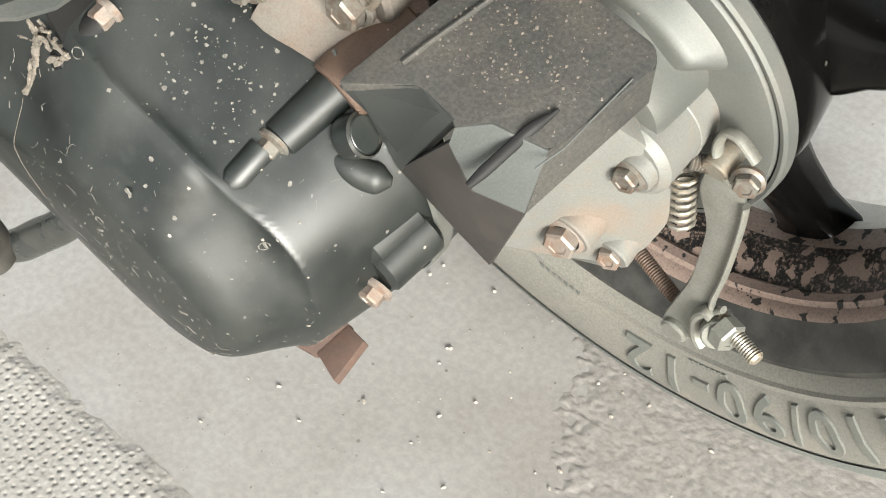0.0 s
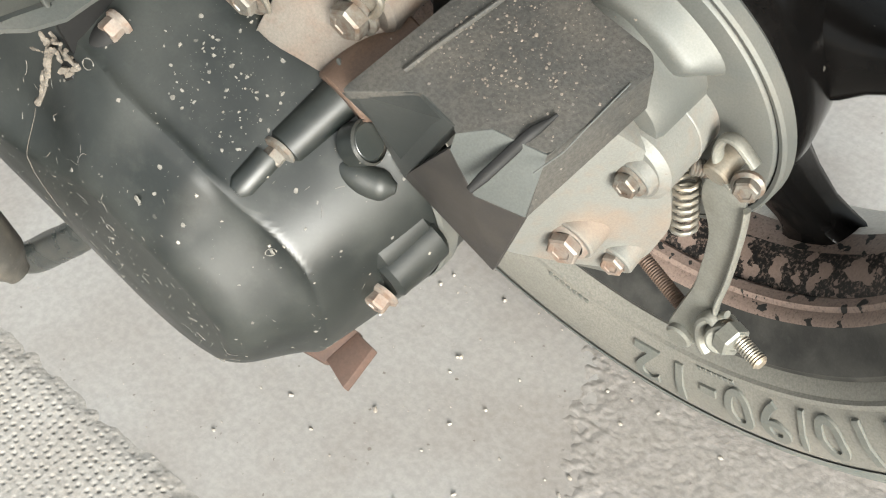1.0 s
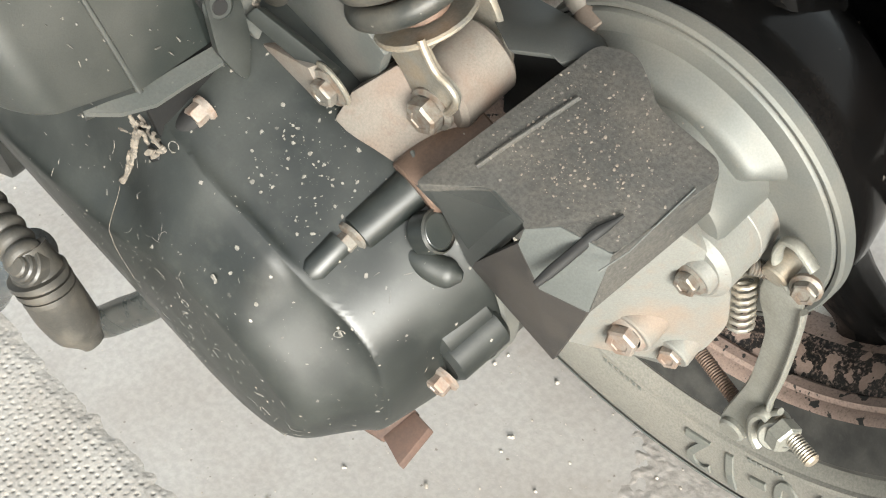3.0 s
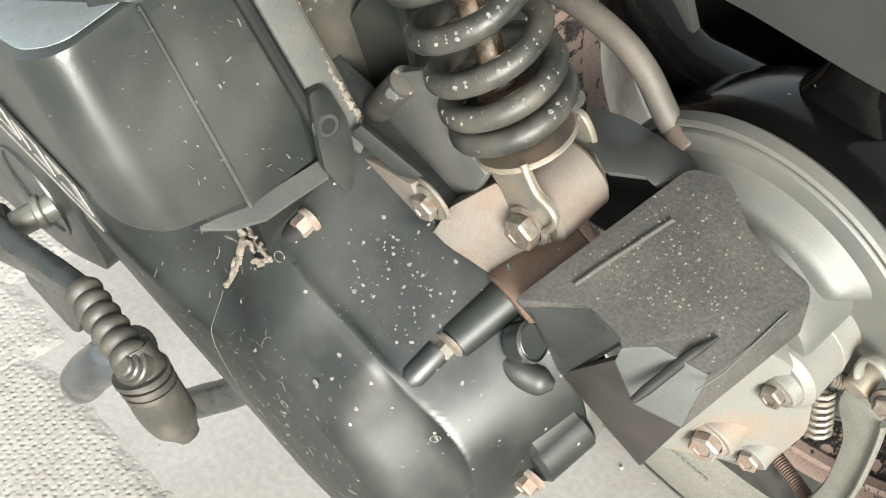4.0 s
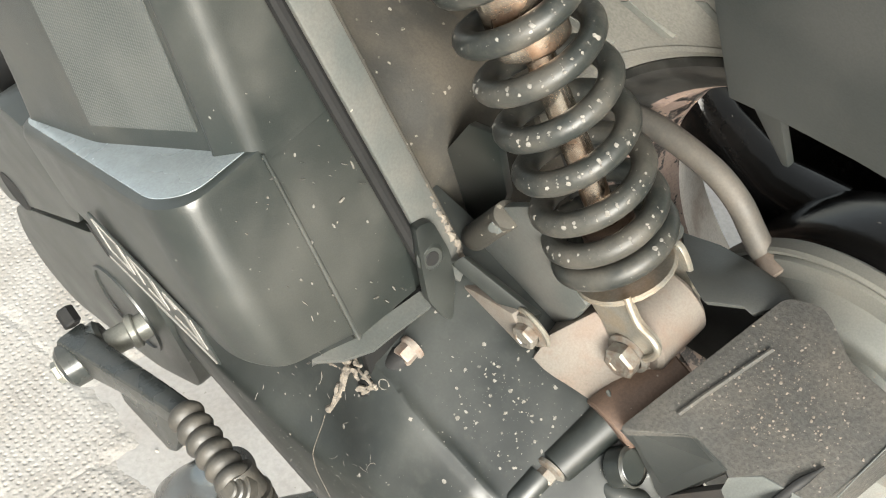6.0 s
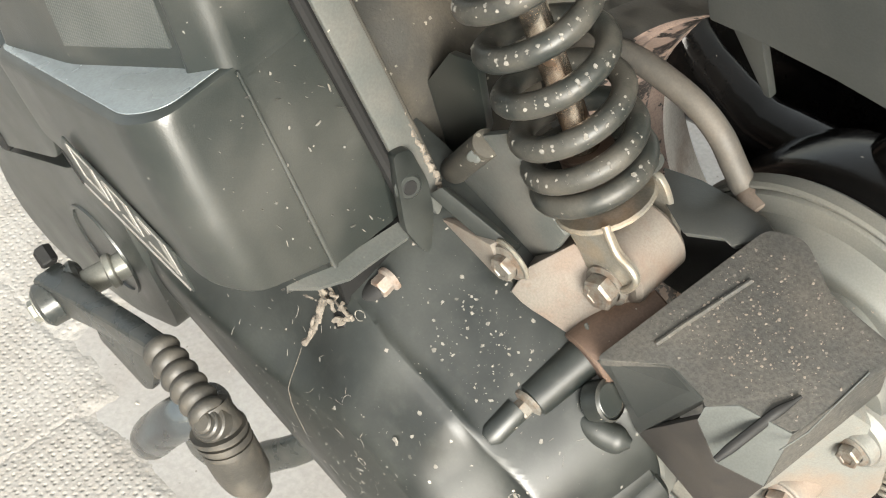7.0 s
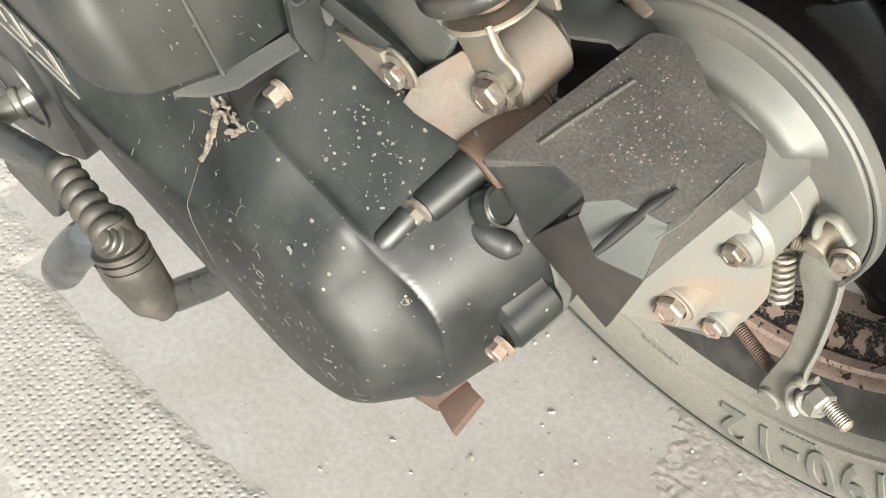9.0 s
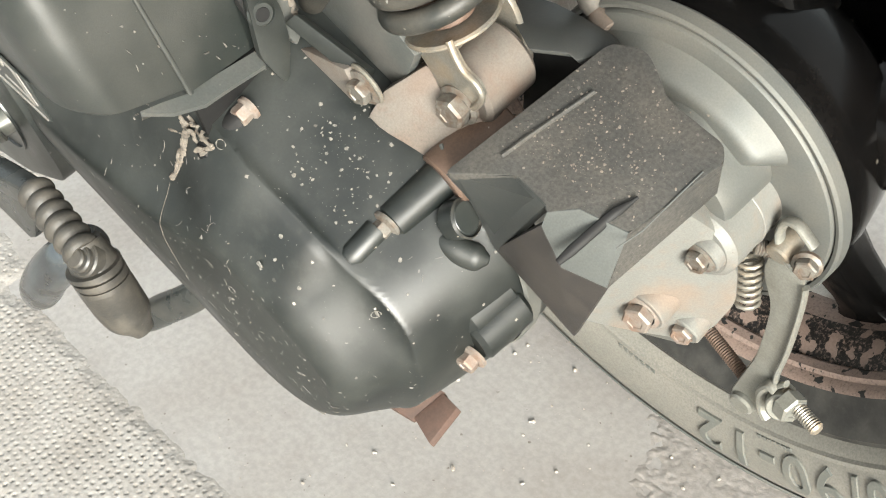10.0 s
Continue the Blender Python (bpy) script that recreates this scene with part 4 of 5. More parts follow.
for k in range(10):
    p = Vector((-0.1235 + rng.gauss(0, 0.003), -0.1150 + rng.gauss(0, 0.002), 0.2680 + rng.gauss(0, 0.003)))
    blob(p, (0.3, -0.7, 0.6), 0.0024, 0.0012, 0.001, 8, rng.uniform(0, 6), bm)
tagged(part("sealant", bm, GUM, trans), kind="stuff")
part("stand_tab", slab([(-0.0620, -0.1000, 0.1050), (-0.0475, -0.1045, 0.1024), (-0.0475, -0.0840, 0.1085), (-0.0580, -0.0830, 0.1095)], (0.001, 0.001, -0.0045), 0.0006), TABM, scooter, "reddish brown flat tab")
part("tab_neck", slab([(-0.0800, -0.1050, 0.1080), (-0.0620, -0.1015, 0.1045), (-0.0570, -0.0820, 0.1090), (-0.0760, -0.0850, 0.1140)], (0, 0.001, -0.005), 0.001), TABM, scooter)

# ---- air filter box ----
airbox = new("air_filter_box")
airbox.parent = scooter
tagged(airbox, "dusty grey-black plastic air filter box")


def rear_x(y, z):
    return -0.124 - 0.2 * (z - 0.298) - 0.1 * (y + 0.112)


def box_ring(z, left, corner, front, r=0.010, in_rear=0.0, inner=-0.066, sink=0.0, fall=0.0, cut=0.013):
    """One level of the box; sink lowers the front, fall lowers the inner side, cut takes off the outer corner."""
    def p(x, y):
        return (x, y, z + sink * min(0, x + 0.13) - fall * (y + 0.112))
    return rounded([p(rear_x(inner, z) - in_rear, inner), p(rear_x(-corner, z) - in_rear, -corner), p(rear_x(-corner, z) - in_rear - cut, -left), p(front, -left + 0.004), p(front, inner)], r, 5)


low = [box_ring(0.2955, 0.150, 0.140, -0.255, 0.008, 0.006, fall=0.45), box_ring(0.2985, 0.1548, 0.1450, -0.266, 0.008, 0.001, fall=0.45), box_ring(0.3010, 0.1558, 0.146, -0.268, 0.013, fall=0.44),
       box_ring(0.345, 0.1562, 0.1465, -0.272, 0.015, sink=0.12), box_ring(0.3870, 0.1558, 0.1465, -0.278, 0.012, sink=0.27), box_ring(0.3903, 0.1548, 0.1455, -0.2775, 0.0115, 0.0005, sink=0.27), box_ring(0.3918, 0.1525, 0.1430, -0.276, 0.0105, 0.0022, sink=0.27)]
part("box_body", loft(low), BOX, airbox, sharp=40)
# thin plate over the black step, its sky reflection put into the colour
part("box_ledge", slab([Vector(v) + Vector((0, 0, 0.0004)) for v in box_ring(0.3918, 0.1518, 0.1422, -0.276, 0.0105, 0.003, sink=0.27)], (0, 0, -0.0015), 0.0003), SKYSTEP, airbox, "box step, coloured pale blue as reflected sky")


def upper_ring(z, corner, bevel_x, bevel_y, r=0.006):
    """One level of the box above its step: a rounded ridge at the outer rear corner, then a sunk side panel."""
    def p(x, y):
        return (x, y, z + 0.27 * min(0, x + 0.13) * (1 - step(z, 0.40, 0.47)))
    ax = rear_x(-corner, z)
    bx, by = ax - bevel_x, -corner - bevel_y
    return rounded([p(rear_x(-0.066, z), -0.066), p(ax, -corner), p(bx, by), p(bx - 0.0032, by + 0.0022), p(bx - 0.062, by - 0.0155), p(-0.275, by - 0.020), p(-0.275, -0.066)], r, 5)


part("box_upper", loft([upper_ring(z, c, bx, by) for z, c, bx, by in ((0.388, 0.1180, 0.0135, 0.0090), (0.3935, 0.1172, 0.0128, 0.0086), (0.410, 0.1158, 0.0125, 0.0085), (0.4335, 0.1140, 0.0125, 0.0085), (0.48, 0.1110, 0.0125, 0.0085), (0.58, 0.105, 0.0125, 0.0085))]), BOX, airbox, sharp=50)


def on_panel(s, z, out=0.0006):
    """A place on the sunk side panel of the upper box; s runs to the front."""
    c = float(np.interp(z, (0.388, 0.4335, 0.58), (0.1180, 0.1140, 0.105)))
    x, y = rear_x(-c, z) - 0.0157 - 0.0588 * s, -c - 0.0063 - 0.0177 * s
    return Vector((x, y, z + 0.27 * min(0, x + 0.13) * (1 - step(z, 0.40, 0.47)))) + Vector((0.27, -0.96, 0)) * out


# finely grained cover panel let into the side
part("grained_panel", loft([[on_panel(s, z, o) for s, o in ((0.06, -0.001), (0.06, 0.0005), (0.5, 0.0007), (0.97, 0.0005), (0.97, -0.001))] for z in (0.4005, 0.41, 0.42, 0.44, 0.47, 0.55)]), BOXTOP, airbox, "finely grained panel")

part("rib", tube([(rear_x(-0.1147, 0.386) + 0.0004, -0.1147, 0.386), (rear_x(-0.1118, 0.297) + 0.0004, -0.1118, 0.297)], [0.0006, 0.0013], 10), BOX, airbox)
pad = [(-0.1115, 0.2985), (-0.1140, 0.382), (-0.0860, 0.382), (-0.0765, 0.318), (-0.0800, 0.293)]
part("rear_pad", solid([(rear_x(y, z) + o, y, z) for o in (-0.002, 1) for y, z in pad for o in ((o,) if o < 0 else (0.0017 if z < 0.35 else -0.0006,))], [(4, 3, 2, 1, 0), (5, 6, 7, 8, 9)] + [(k, (k + 1) % 5, (k + 1) % 5 + 5, k + 5) for k in range(5)]), BOX, airbox)
# outward lip under the rear face, above the dark gap over the cover
lip_in = [(-0.1236, -0.1330, 0.3050), (-0.1238, -0.1240, 0.3020), (-0.1236, -0.1124, 0.2975), (-0.1248, -0.0978, 0.2955), (-0.1258, -0.0786, 0.2918)]
lip_out = [(-0.1232, -0.1328, 0.3042), (-0.1190, -0.1230, 0.2985), (-0.1165, -0.1107, 0.2945), (-0.1176, -0.0981, 0.2925), (-0.1190, -0.0800, 0.2890)]
part("lower_lip", loft([[Vector(a), Vector(b), Vector(b) - Vector((0.001, 0, 0.0025)), Vector(a) - Vector((0.002, 0, 0.006))] for a, b in zip(lip_in, lip_out)]), RAIL, airbox, "lower lip, paler than the box")
# black sheet in place of the shade between lip and cover
part("gap_shade", slab([(-0.1240, -0.1120, 0.2940), (-0.1255, -0.0740, 0.2915), (-0.1250, -0.0740, 0.2680), (-0.1240, -0.1120, 0.2700)], (-0.003, 0, 0), 0.0004), DARK, airbox)
# clamp rail along the joint
def edge_y(z, a):
    """How the joint runs: it leans outwards as it rises."""
    return a - 0.110 * (z - 0.314)


# dark tube laid on the joint, its colour standing for the groove's shade
part("groove_shade", tube([(rear_x(edge_y(z, -0.0745), z) + 0.0012, edge_y(z, -0.0745), z) for z in (0.500, 0.424, 0.314, 0.295)], 0.0030, 10), DARK, airbox)
part("joint_rail", slab([(rear_x(edge_y(z, a), z) + 0.0005, edge_y(z, a), z) for z, a in ((0.50, -0.0720), (0.50, -0.0580), (0.288, -0.0580), (0.283, -0.0660), (0.310, -0.0720))], (0.0035, 0.0005, 0.0005), 0.0012), RAIL, airbox, "grey joint rail")
part("rail_edge", tube([(rear_x(edge_y(z, -0.0575), z) + 0.002, edge_y(z, -0.0572), z) for z in (0.500, 0.424, 0.314, 0.295)], 0.0016, 10), INNER, airbox)
part("clip_tab", slab(rounded([(-0.1295, -0.0735, 0.3240), (-0.1268, -0.0765, 0.3110), (-0.1222, -0.0808, 0.2935), (-0.1200, -0.0771, 0.2808), (-0.1195, -0.0739, 0.2763), (-0.1231, -0.0658, 0.2905), (-0.1262, -0.0630, 0.3041), (-0.1295, -0.0655, 0.3214)], 0.003, 4), (0.0045, -0.0005, 0.0008), 0.0016), BLACK, airbox)
part("clip_screw", rod((-0.1236, -0.0722, 0.3082), (-0.1212, -0.0725, 0.3088), 0.0060, 0.0052, 28, 0.0008), BOX, airbox)
# black disc paints the dark inside of the screw's recess
part("screw_recess", rod((-0.1222, -0.0724, 0.3084), (-0.1209, -0.0725, 0.3087), 0.0032, None, 24, 0.0004), DARK, airbox)
bm = bmesh.new()
random.seed(21)
rng = random.Random(21)
line = []
for k in range(40):
    z = 0.338 - 0.050 * k / 39
    line.append(Vector((rear_x(-0.06, z) + 0.0036, edge_y(z, -0.0590) + rng.gauss(0, 0.0006), z)))
tube(line, [0.0004 + 0.0014 * abs(math.sin(k * 0.9)) * rng.uniform(0.4, 1.0) * step(k, 0, 25) for k in range(40)], 8, bm, flat=1.3)
part("joint_sealant", bm, GUM, airbox, "smeared whitish joint sealant")
# scuffed decal with unreadable letters
def on_side(s, h):
    """A place on the box's outer side: s runs to the front, h up."""
    return Vector((-0.153 - 0.070 * s, -0.1566 - 0.0003 * s, 0.3095 + 0.018 * s + 1.9 * h))


def side_strip(a, b, w=0.0011):
    """A flat painted stroke on the box's side, from (s, h) to (s, h)."""
    p, q = on_side(*a), on_side(*b)
    n = (q - p).cross(Vector((0, 1, 0))).normalized() * w / 2
    return slab([p - n, q - n, q + n, p + n], (0, -0.0004, 0))


part("decal", slab([on_side(-0.02, -0.0038), on_side(0.03, 0.0062), on_side(0.93, 0.0088), on_side(1.02, 0.0035), on_side(0.95, -0.0042)], (0, 0.001, 0), 0.0003), BOX, airbox, "scuffed silver and black decal")
part("decal_edge", side_strip((1.03, 0.0022), (0.94, -0.0048), 0.0018), DARK, airbox)
for a, b, w in (((0.0, -0.0036), (0.92, -0.0042), 0.0016), ((0.06, -0.0012), (0.12, 0.0060), 0.0042), ((0.12, 0.0058), (0.32, 0.0064), 0.0011), ((0.10, -0.0008), (0.30, -0.0003), 0.0013), ((0.24, 0.0040), (0.31, 0.0062), 0.0026),
                ((0.36, -0.0004), (0.42, 0.0066), 0.0030), ((0.36, -0.0004), (0.52, 0.0002), 0.0012), ((0.42, 0.0066), (0.60, 0.0070), 0.0011), ((0.55, 0.0004), (0.60, 0.0070), 0.0018),
                ((0.64, 0.0004), (0.70, 0.0074), 0.0026), ((0.70, 0.0074), (0.88, 0.0080), 0.0012), ((0.64, 0.0004), (0.84, 0.0008), 0.0012), ((0.84, 0.0008), (0.90, 0.0080), 0.0012)):
    part("decal_stroke", side_strip(a, b, w), DECAL, airbox)
# specks and scrapes on the box's rear face
bm = bmesh.new()
rng = random.Random(31)
random.seed(31)
for k in range(40):
    y, z = rng.uniform(-0.135, -0.075), rng.uniform(0.295, 0.42)
    s = 0.00015 + 0.0009 * rng.random() ** 5
    blob((rear_x(y, z) + 0.0019 * (y > -0.113), y, z), (1, 0.1, 0.2), s, s * rng.uniform(0.4, 1.6), 0.0002, 7, rng.uniform(0, 6), bm)
for k in range(40):
    y, z = rng.uniform(-0.140, -0.076), rng.uniform(0.297, 0.385)
    blob((rear_x(y, z) + 0.0012 * (y > -0.113), y, z), (1, 0.1, 0.2), 0.0003 + 0.0016 * rng.random() ** 4, rng.uniform(0.00008, 0.00018), 0.0008, 6, rng.uniform(0, 6), bm, 0.5)
tagged(part("lime_specks", bm, PAINT, airbox, "whitish lime specks and scratches"), kind="stuff")

# ---- crankcase side cover with the kick starter ----
crank = new("crank_cover")
crank.parent = scooter
tagged(crank, "dusty dark crank cover")
part("lower_panel", prism_y([(v.x, v.z) for v in rounded([(-0.255, 0, 0.300), (-0.285, 0, 0.272), (-0.410, 0, 0.212), (-0.428, 0, 0.178), (-0.425, 0, 0.150), (-0.400, 0, 0.135), (-0.300, 0, 0.158), (-0.24, 0, 0.19)], 0.014)], -0.142, -0.06, 0.004), BOX, crank)
part("upper_panel", prism_y([(v.x, v.z) for v in rounded([(-0.27, 0, 0.33), (-0.325, 0, 0.335), (-0.372, 0, 0.300), (-0.412, 0, 0.232), (-0.405, 0, 0.220), (-0.288, 0, 0.278)], 0.010)], -0.144, -0.07, 0.003), BOX, crank)
# no opening is cut; a black disc paints the hole's dark depth
part("panel_hole", rod((-0.379, -0.1445, 0.243), (-0.379, -0.13, 0.243), 0.0125, None, 32), DARK, crank, "round hole, drawn as a black disc")
part("shaft_ring", lathe([(0.024, -0.141), (0.0245, -0.1432), (0.0265, -0.1432), (0.027, -0.141)], (-0.296, 0.210), 48), BOX, crank)
part("front_block", prism_y([(v.x, v.z) for v in rounded([(-0.36, 0, 0.36), (-0.44, 0, 0.34), (-0.46, 0, 0.25), (-0.405, 0, 0.22), (-0.36, 0, 0.30)], 0.012)], -0.13, -0.03, 0.004), DARK, crank)
part("engine_block", prism_y([(v.x, v.z) for v in rounded([(-0.23, 0, 0.38), (-0.36, 0, 0.36), (-0.40, 0, 0.24), (-0.38, 0, 0.16), (-0.16, 0, 0.14), (-0.150, 0, 0.26), (-0.16, 0, 0.34)], 0.02)], -0.052, 0.03, 0.004), INNER, crank)

kick = new("kick_starter")
kick.parent = scooter
tagged(kick, "grey steel kick starter with ribbed rubber pedal")
part("shaft", rod((-0.2760, -0.140, 0.2130), (-0.2840, -0.166, 0.2110), 0.0068), LEVER, kick, "bare steel shaft")
part("shaft_collar", rod((-0.2775, -0.1470, 0.2130), (-0.2790, -0.1510, 0.2127), 0.0088), LEVER, kick)
part("clamp_head", rod((-0.2860, -0.160, 0.2100), (-0.2930, -0.184, 0.2060), 0.0125, 0.0115, 28, 0.002), ARM, kick)
part("clamp_nut", hexhead((-0.2930, -0.1838, 0.2060), (-0.28, -1, -0.16), 0.0105, 0.0050, 0.0085), LEVER, kick, "worn greenish clamp nut")
part("clamp_bolt", rod((-0.3000, -0.168, 0.2190), (-0.3080, -0.167, 0.2240), 0.0048, None, 6), DARK, kick, "black clamp bolt")
part("pinch_washer", rod((-0.2980, -0.178, 0.2010), (-0.3030, -0.184, 0.1990), 0.0056), LEVER, kick)
part("arm", loft([rounded([(x, y - w, z - h), (x, y + w, z - h), (x, y + w, z + h), (x, y - w, z + h)], 0.003, 3) for x, y, z, w, h in
                  ((-0.298, -0.172, 0.208, 0.008, 0.0115), (-0.280, -0.171, 0.213, 0.007, 0.0100), (-0.250, -0.169, 0.222, 0.006, 0.0080), (-0.220, -0.167, 0.230, 0.0055, 0.0075), (-0.190, -0.165, 0.236, 0.005, 0.007))]), ARM, kick)
part("stop_flange", slab([(-0.258, -0.173, 0.214), (-0.254, -0.175, 0.204), (-0.220, -0.175, 0.196), (-0.213, -0.174, 0.201), (-0.198, -0.170, 0.232)], (0, 0.005, 0), 0.0015), ARM, kick)
axis0, axis1 = Vector((-0.1975, -0.1665, 0.2400)), Vector((-0.1540, -0.1715, 0.2330))
ribs = [axis0.lerp(axis1, k / 60) for k in range(61)]
part("ribbed_pedal", tube(ribs, [0.0066 + 0.0020 * abs(math.sin(k * 0.31)) for k in range(61)], 20), PEDAL, kick, "worn ribbed pedal rubber")
part("pedal_joint", tube(smooth_line([(-0.1600, -0.1690, 0.2340), (-0.1535, -0.1705, 0.2230), (-0.1515, -0.1710, 0.2090), (-0.1490, -0.1705, 0.1960), (-0.1440, -0.1690, 0.1840)], 8), [0.0090 + 0.0028 * math.sin(k / 32 * 3.0) - 0.004 * step(k, 25, 32) for k in range(33)], 22), PEDAL, kick, "greasy pedal joint")
for k in range(3):
    c = Vector((-0.1535 + 0.001 * k, -0.1710, 0.2265 - 0.0045 * k))
    part("joint_ring", tube([c + Vector((0.0006, -0.0003, -0.0022)) * t for t in (0, 1)], [0.0122 - 0.0003 * k] * 2, 24), PEDAL, kick)
for k, (r, h) in enumerate(((0.0086, 0.0), (0.0066, 0.0024), (0.0046, 0.0044))):
    base = Vector((-0.1530, -0.1730, 0.2320)) + Vector((0.10, -0.55, 0.83)) * h
    part("joint_button", rod(base - Vector((0.10, -0.55, 0.83)) * 0.004, base + Vector((0.10, -0.55, 0.83)) * 0.0020, r, r * 0.93, 26, 0.0008), PEDAL, kick)

stand = new("stand_lever")
stand.parent = scooter
tagged(stand, "bent grey stand tube with shiny worn end")
part("bar", tube(smooth_line([(-0.1695, -0.1120, 0.1431), (-0.1855, -0.1300, 0.1299), (-0.2018, -0.1380, 0.1159), (-0.2306, -0.1500, 0.0925), (-0.2269, -0.1600, 0.1208), (-0.2062, -0.1660, 0.1663)], 8), [0.0075 + 0.0015 * math.sin(k / 40 * 3.1) for k in range(41)], 20, flat=0.6), ARM, stand)
part("tip", tube(smooth_line([(-0.1720, -0.1630, 0.2179), (-0.1784, -0.1670, 0.2111), (-0.1863, -0.1740, 0.2061), (-0.2062, -0.1820, 0.1833), (-0.2420, -0.1880, 0.1360)], 8), [0.0092 + 0.0012 * math.sin(min(1, k / 20) * 1.57) - 0.0085 * step(k, 26, 32.5) for k in range(33)], 26), WORN, stand, "shiny worn tube end")

# ---- shock absorber ----
shock = new("shock_absorber")
shock.parent = scooter
tagged(shock, "grey coil-spring shock absorber with lime splashes")
S0, S1 = Vector((-0.063, -0.027, 0.2985)), Vector((-0.116, -0.030, 0.463))
sa = (S1 - S0).normalized()
sx = sa.cross(Vector((0, 1, 0))).normalized()
sy = sa.cross(sx)
turns, length = 9.6, (S1 - S0).length
n = int(turns * 36)
helix, rise = [], 0.0105
for k in range(n + 1):
    a = 2 * math.pi * (k + 17) / 36 + 1.2
    helix.append(S0 + sa * rise + 0.0208 * (math.cos(a) * sx + math.sin(a) * sy))
    rise += (0.0100 + 0.0088 * step(k, 20, 130)) / 36
part("spring", tube(helix, 0.0047, 14), SPRING, shock, "grey painted coil spring")
bm = bmesh.new()
rng = random.Random(41)
random.seed(41)
for _ in range(1500):
    k = int(rng.uniform(30, n - 1))
    q = helix[k]
    out = (q - (S0 + sa * (q - S0).dot(sa))).normalized()
    if out.y > 0.35:
        continue
    nrm = (out * rng.uniform(0.3, 1.0) + sa * rng.uniform(0.0, 0.9) + Vector((0.3, -0.2, 0.3))).normalized()
    s = 0.00015 + (0.0009 if sx.dot(out) < 0.2 else 0.0016) * rng.random() ** 4
    blob(q + nrm * 0.0046, nrm, s, s * rng.uniform(0.5, 1.3), 0.0004, 7, rng.uniform(0, 6), bm)
tagged(part("spring_splash", bm, PAINT, shock, "whitish lime splashes"), kind="stuff")
part("damper_rod", rod(S0, S1, 0.0055), CHROME, shock, "oily steel rod")
part("damper_body", rod(S0.lerp(S1, 0.60), S1, 0.0135), CHROME, shock, "brown-stained damper body")
part("bump_rubber", rod(S0.lerp(S1, 0.03), S0.lerp(S1, 0.16), 0.0105, 0.0105), RUST, shock)
part("spring_seat", rod(S0 + sa * 0.0020, S0 + sa * 0.0045, 0.0200), ZINC, shock)
# forked lower eye
part("fork_cheek", slab(rounded([(-0.0746, -0.0410, 0.2960), (-0.0530, -0.0410, 0.3060), (-0.0495, -0.0410, 0.3046), (-0.0462, -0.0410, 0.2965), (-0.0390, -0.0410, 0.2933), (-0.0370, -0.0410, 0.2882), (-0.0411, -0.0410, 0.2810), (-0.0567, -0.0410, 0.2646), (-0.0634, -0.0410, 0.2739), (-0.0648, -0.0410, 0.2822)], 0.004, 4), (0, 0.0025, 0), 0.0007), ZINC, shock, "zinc-plated fork cheek")
part("cheek_lip", tube(smooth_line([(-0.0515, -0.0405, 0.3080), (-0.0492, -0.0412, 0.3035), (-0.0455, -0.0415, 0.2970), (-0.0395, -0.0415, 0.2935), (-0.0373, -0.0415, 0.2885), (-0.0405, -0.0415, 0.2820), (-0.0440, -0.0413, 0.2780)], 6), 0.0015, 10), ZINC, shock, "pale folded cheek edge")
part("fork_cheek", slab(rounded([(-0.0760, -0.0060, 0.2960), (-0.0576, -0.0050, 0.3010), (-0.0530, -0.0050, 0.2920), (-0.0520, -0.0050, 0.2820), (-0.0490, -0.0050, 0.2730), (-0.0510, -0.0050, 0.2650), (-0.0700, -0.0050, 0.2660)], 0.005, 4), (0, 0.0030, 0), 0.0008), ZINC, shock, "zinc-plated fork cheek")
part("fork_bridge", slab([(-0.0740, -0.0385, 0.2960), (-0.0530, -0.0400, 0.3010), (-0.0580, -0.0050, 0.3000), (-0.0730, -0.0050, 0.2965)], (0, 0, -0.003), 0.0008), ZINC, shock)
part("eye_bush", rod((-0.0555, -0.0375, 0.2755), (-0.0550, -0.0100, 0.2770), 0.0162, None, 40, 0.002), DUSTY, shock, "dust-coated eye bush")
part("mount_bolt", hexhead((-0.0525, -0.0410, 0.2745), (0.1, -1, 0.05), 0.0125, 0.0080, 0.0092), BOLT, shock, "zinc mounting bolt")

# ---- bracket, hose, fender, muffler ----
stay = new("filter_stay")
stay.parent = scooter
tagged(stay, "dark pressed stay with flange bolt")
part("stay_plate", slab([(-0.1376, -0.0450, 0.2766), (-0.1089, -0.0450, 0.3221), (-0.0901, -0.0450, 0.3344), (-0.0864, -0.0450, 0.3114), (-0.0684, -0.0450, 0.2941), (-0.0934, -0.0450, 0.2481), (-0.1113, -0.0450, 0.2576)], (0.0, 0.005, -0.001), 0.0012), RAIL, stay)
part("stay_arm", slab([(-0.1220, -0.0650, 0.2980), (-0.1180, -0.0610, 0.3020), (-0.0860, -0.0560, 0.2860), (-0.0880, -0.0600, 0.2790)], (0, 0.004, -0.003), 0.0012), BLACK, stay)
part("washer", rod((-0.0860, -0.0570, 0.2800), (-0.0862, -0.0588, 0.2798), 0.0098, None, 32), ZINC, stay)
part("flange_bolt", hexhead((-0.0865, -0.0590, 0.2790), (0.1, -1, 0.0), 0.0098, 0.006, 0.0082), BOLT, stay, "zinc flange bolt")
part("link_pin", tube(smooth_line([(-0.1310, -0.0450, 0.2890), (-0.1180, -0.0450, 0.3050), (-0.1068, -0.0450, 0.3185), (-0.1050, -0.0450, 0.3207)], 5), [0.0058 - 0.0022 * step(k, 12.5, 15.5) for k in range(16)], 24), INNER, stay, "dusty rounded link pin")
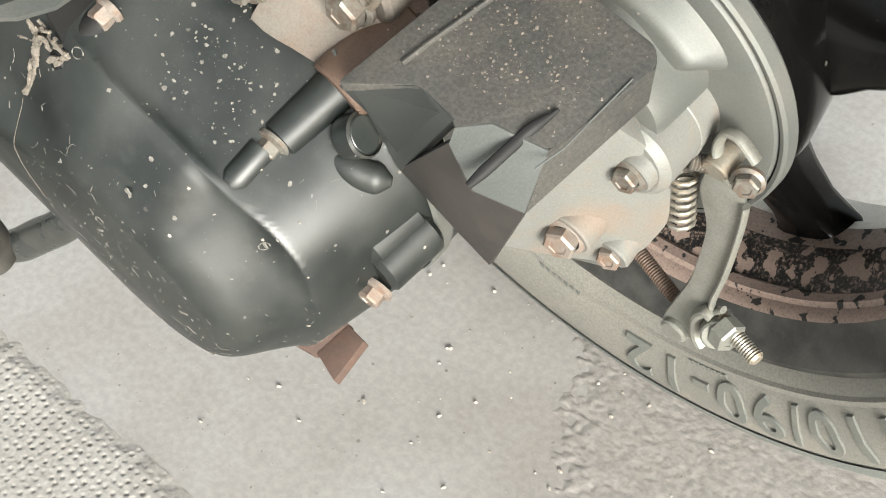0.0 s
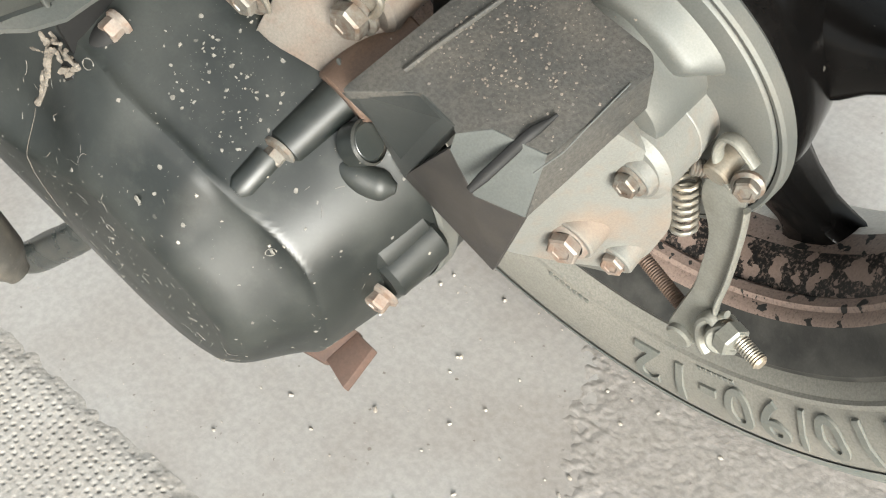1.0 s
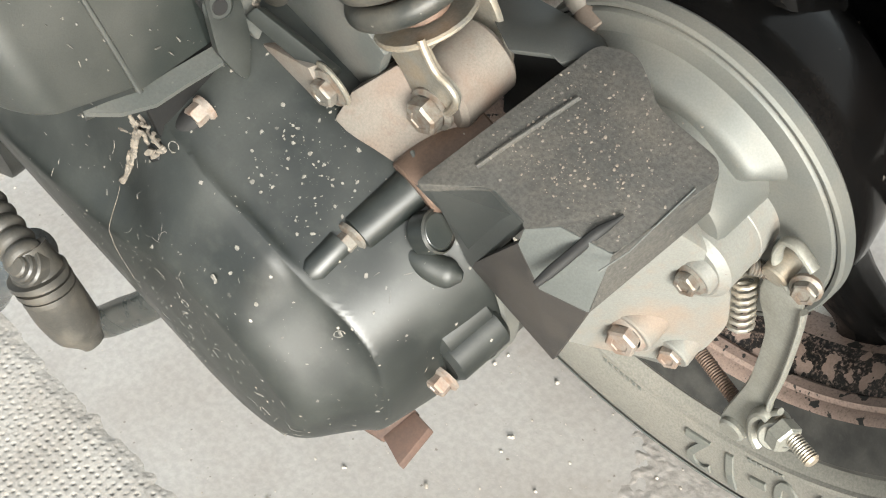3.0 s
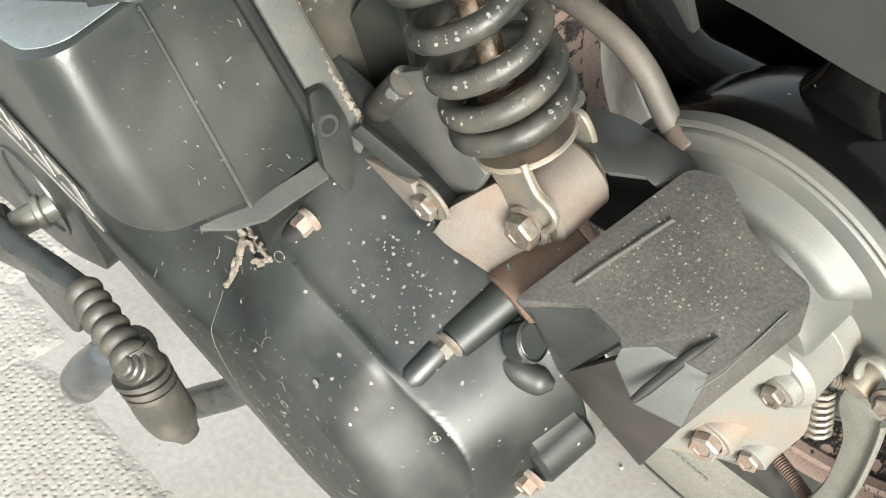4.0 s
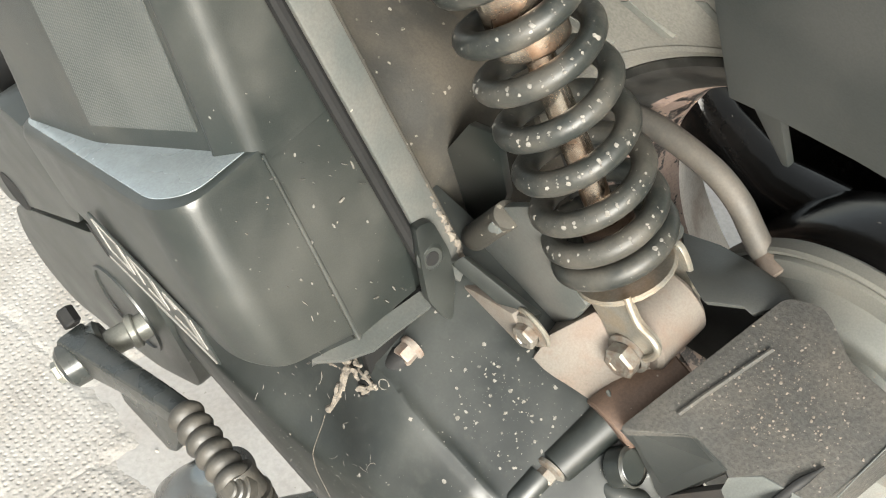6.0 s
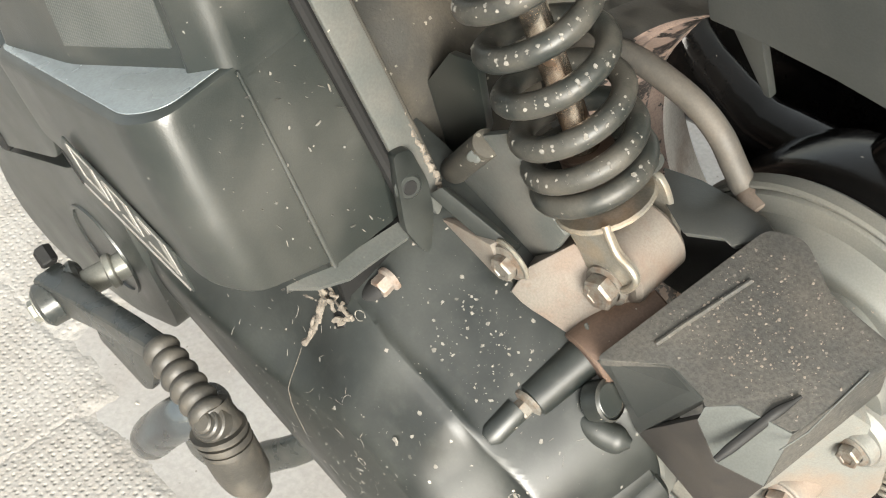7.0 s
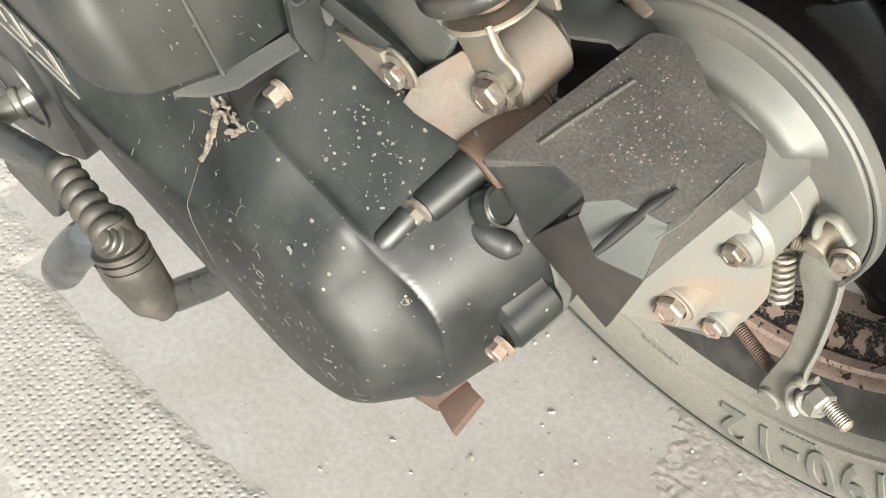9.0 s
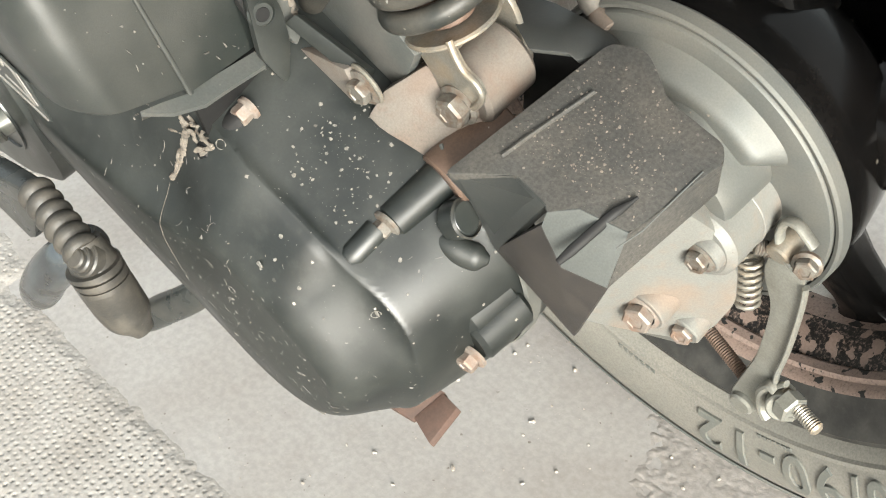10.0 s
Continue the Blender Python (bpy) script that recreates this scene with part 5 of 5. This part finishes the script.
part("pin_head", blob((-0.1075, -0.0507, 0.3165), (0.1, -1, 0.2), 0.0032, 0.0026, 0.0012, 14, 0.5), PALEP, stay)
part("back_plate", slab([(-0.1718, -0.0300, 0.2936), (-0.1389, -0.0300, 0.3367), (-0.1227, -0.0300, 0.3399), (-0.1231, -0.0300, 0.3072), (-0.1421, -0.0300, 0.2634), (-0.1612, -0.0300, 0.2576)], (0.0, 0.004, -0.001), 0.0012), BOX, stay)

hose = tube(smooth_line([(-0.165, 0.031, 0.285), (-0.140, 0.030, 0.303), (-0.118, 0.029, 0.3120), (-0.0989, 0.029, 0.3142), (-0.0832, 0.029, 0.3120), (-0.0666, 0.029, 0.3061), (-0.0558, 0.029, 0.2971), (-0.0490, 0.029, 0.2853), (-0.0435, 0.029, 0.2750)], 8), [0.0054] * 60 + [0.0055, 0.0056, 0.0055, 0.0052, 0.0049], 18)
part("breather_hose", hose, HOSE, scooter, "dusty brown rubber breather hose")
part("hose_spout", rod((-0.0437, 0.029, 0.2760), (-0.034, 0.027, 0.2705), 0.0046, 0.0080), DUSTY, gear_case)

fender = new("rear_fender")
fender.parent = scooter
tagged(fender, "matt grey-black plastic rear fender")
part("side_sheet", slab([(-0.0850, 0.008, 0.600), (-0.0505, 0.008, 0.4170), (-0.0439, 0.008, 0.3726), (-0.0232, 0.008, 0.3733), (0.0056, 0.008, 0.3721), (0.0443, 0.008, 0.3677), (0.16, 0.008, 0.360), (0.20, 0.008, 0.60)], (0, 0.004, 0), 0.001), FENDER, fender)
part("strut", slab([(-0.052, 0.024, 0.366), (-0.036, 0.024, 0.366), (-0.0385, 0.036, 0.3200), (-0.0415, 0.036, 0.3200)], (0, 0.004, 0), 0.0008), FENDER, fender)
part("arch", lathe([(0.252, 0.02), (0.256, 0.05), (0.256, 0.10), (0.252, 0.135)], AXLE, 60, 20, 160), DARK, fender)
# mud-splashed inner wall behind the shock
part("inner_wall", slab([(-0.200, -0.010, 0.230), (-0.150, 0.012, 0.240), (-0.152, 0.020, 0.56), (-0.240, -0.02, 0.56)], (-0.005, 0.004, 0), 0.001), INNER, fender, "mud-splashed inner wall")

muffler = new("muffler")
muffler.parent = scooter
tagged(muffler, "black muffler behind the wheel")
part("can", tube([(-0.27, 0.185, 0.190), (-0.24, 0.185, 0.195), (0.30, 0.185, 0.240), (0.33, 0.185, 0.242)], [0.03, 0.061, 0.068, 0.05], 36), GLOSS, muffler)
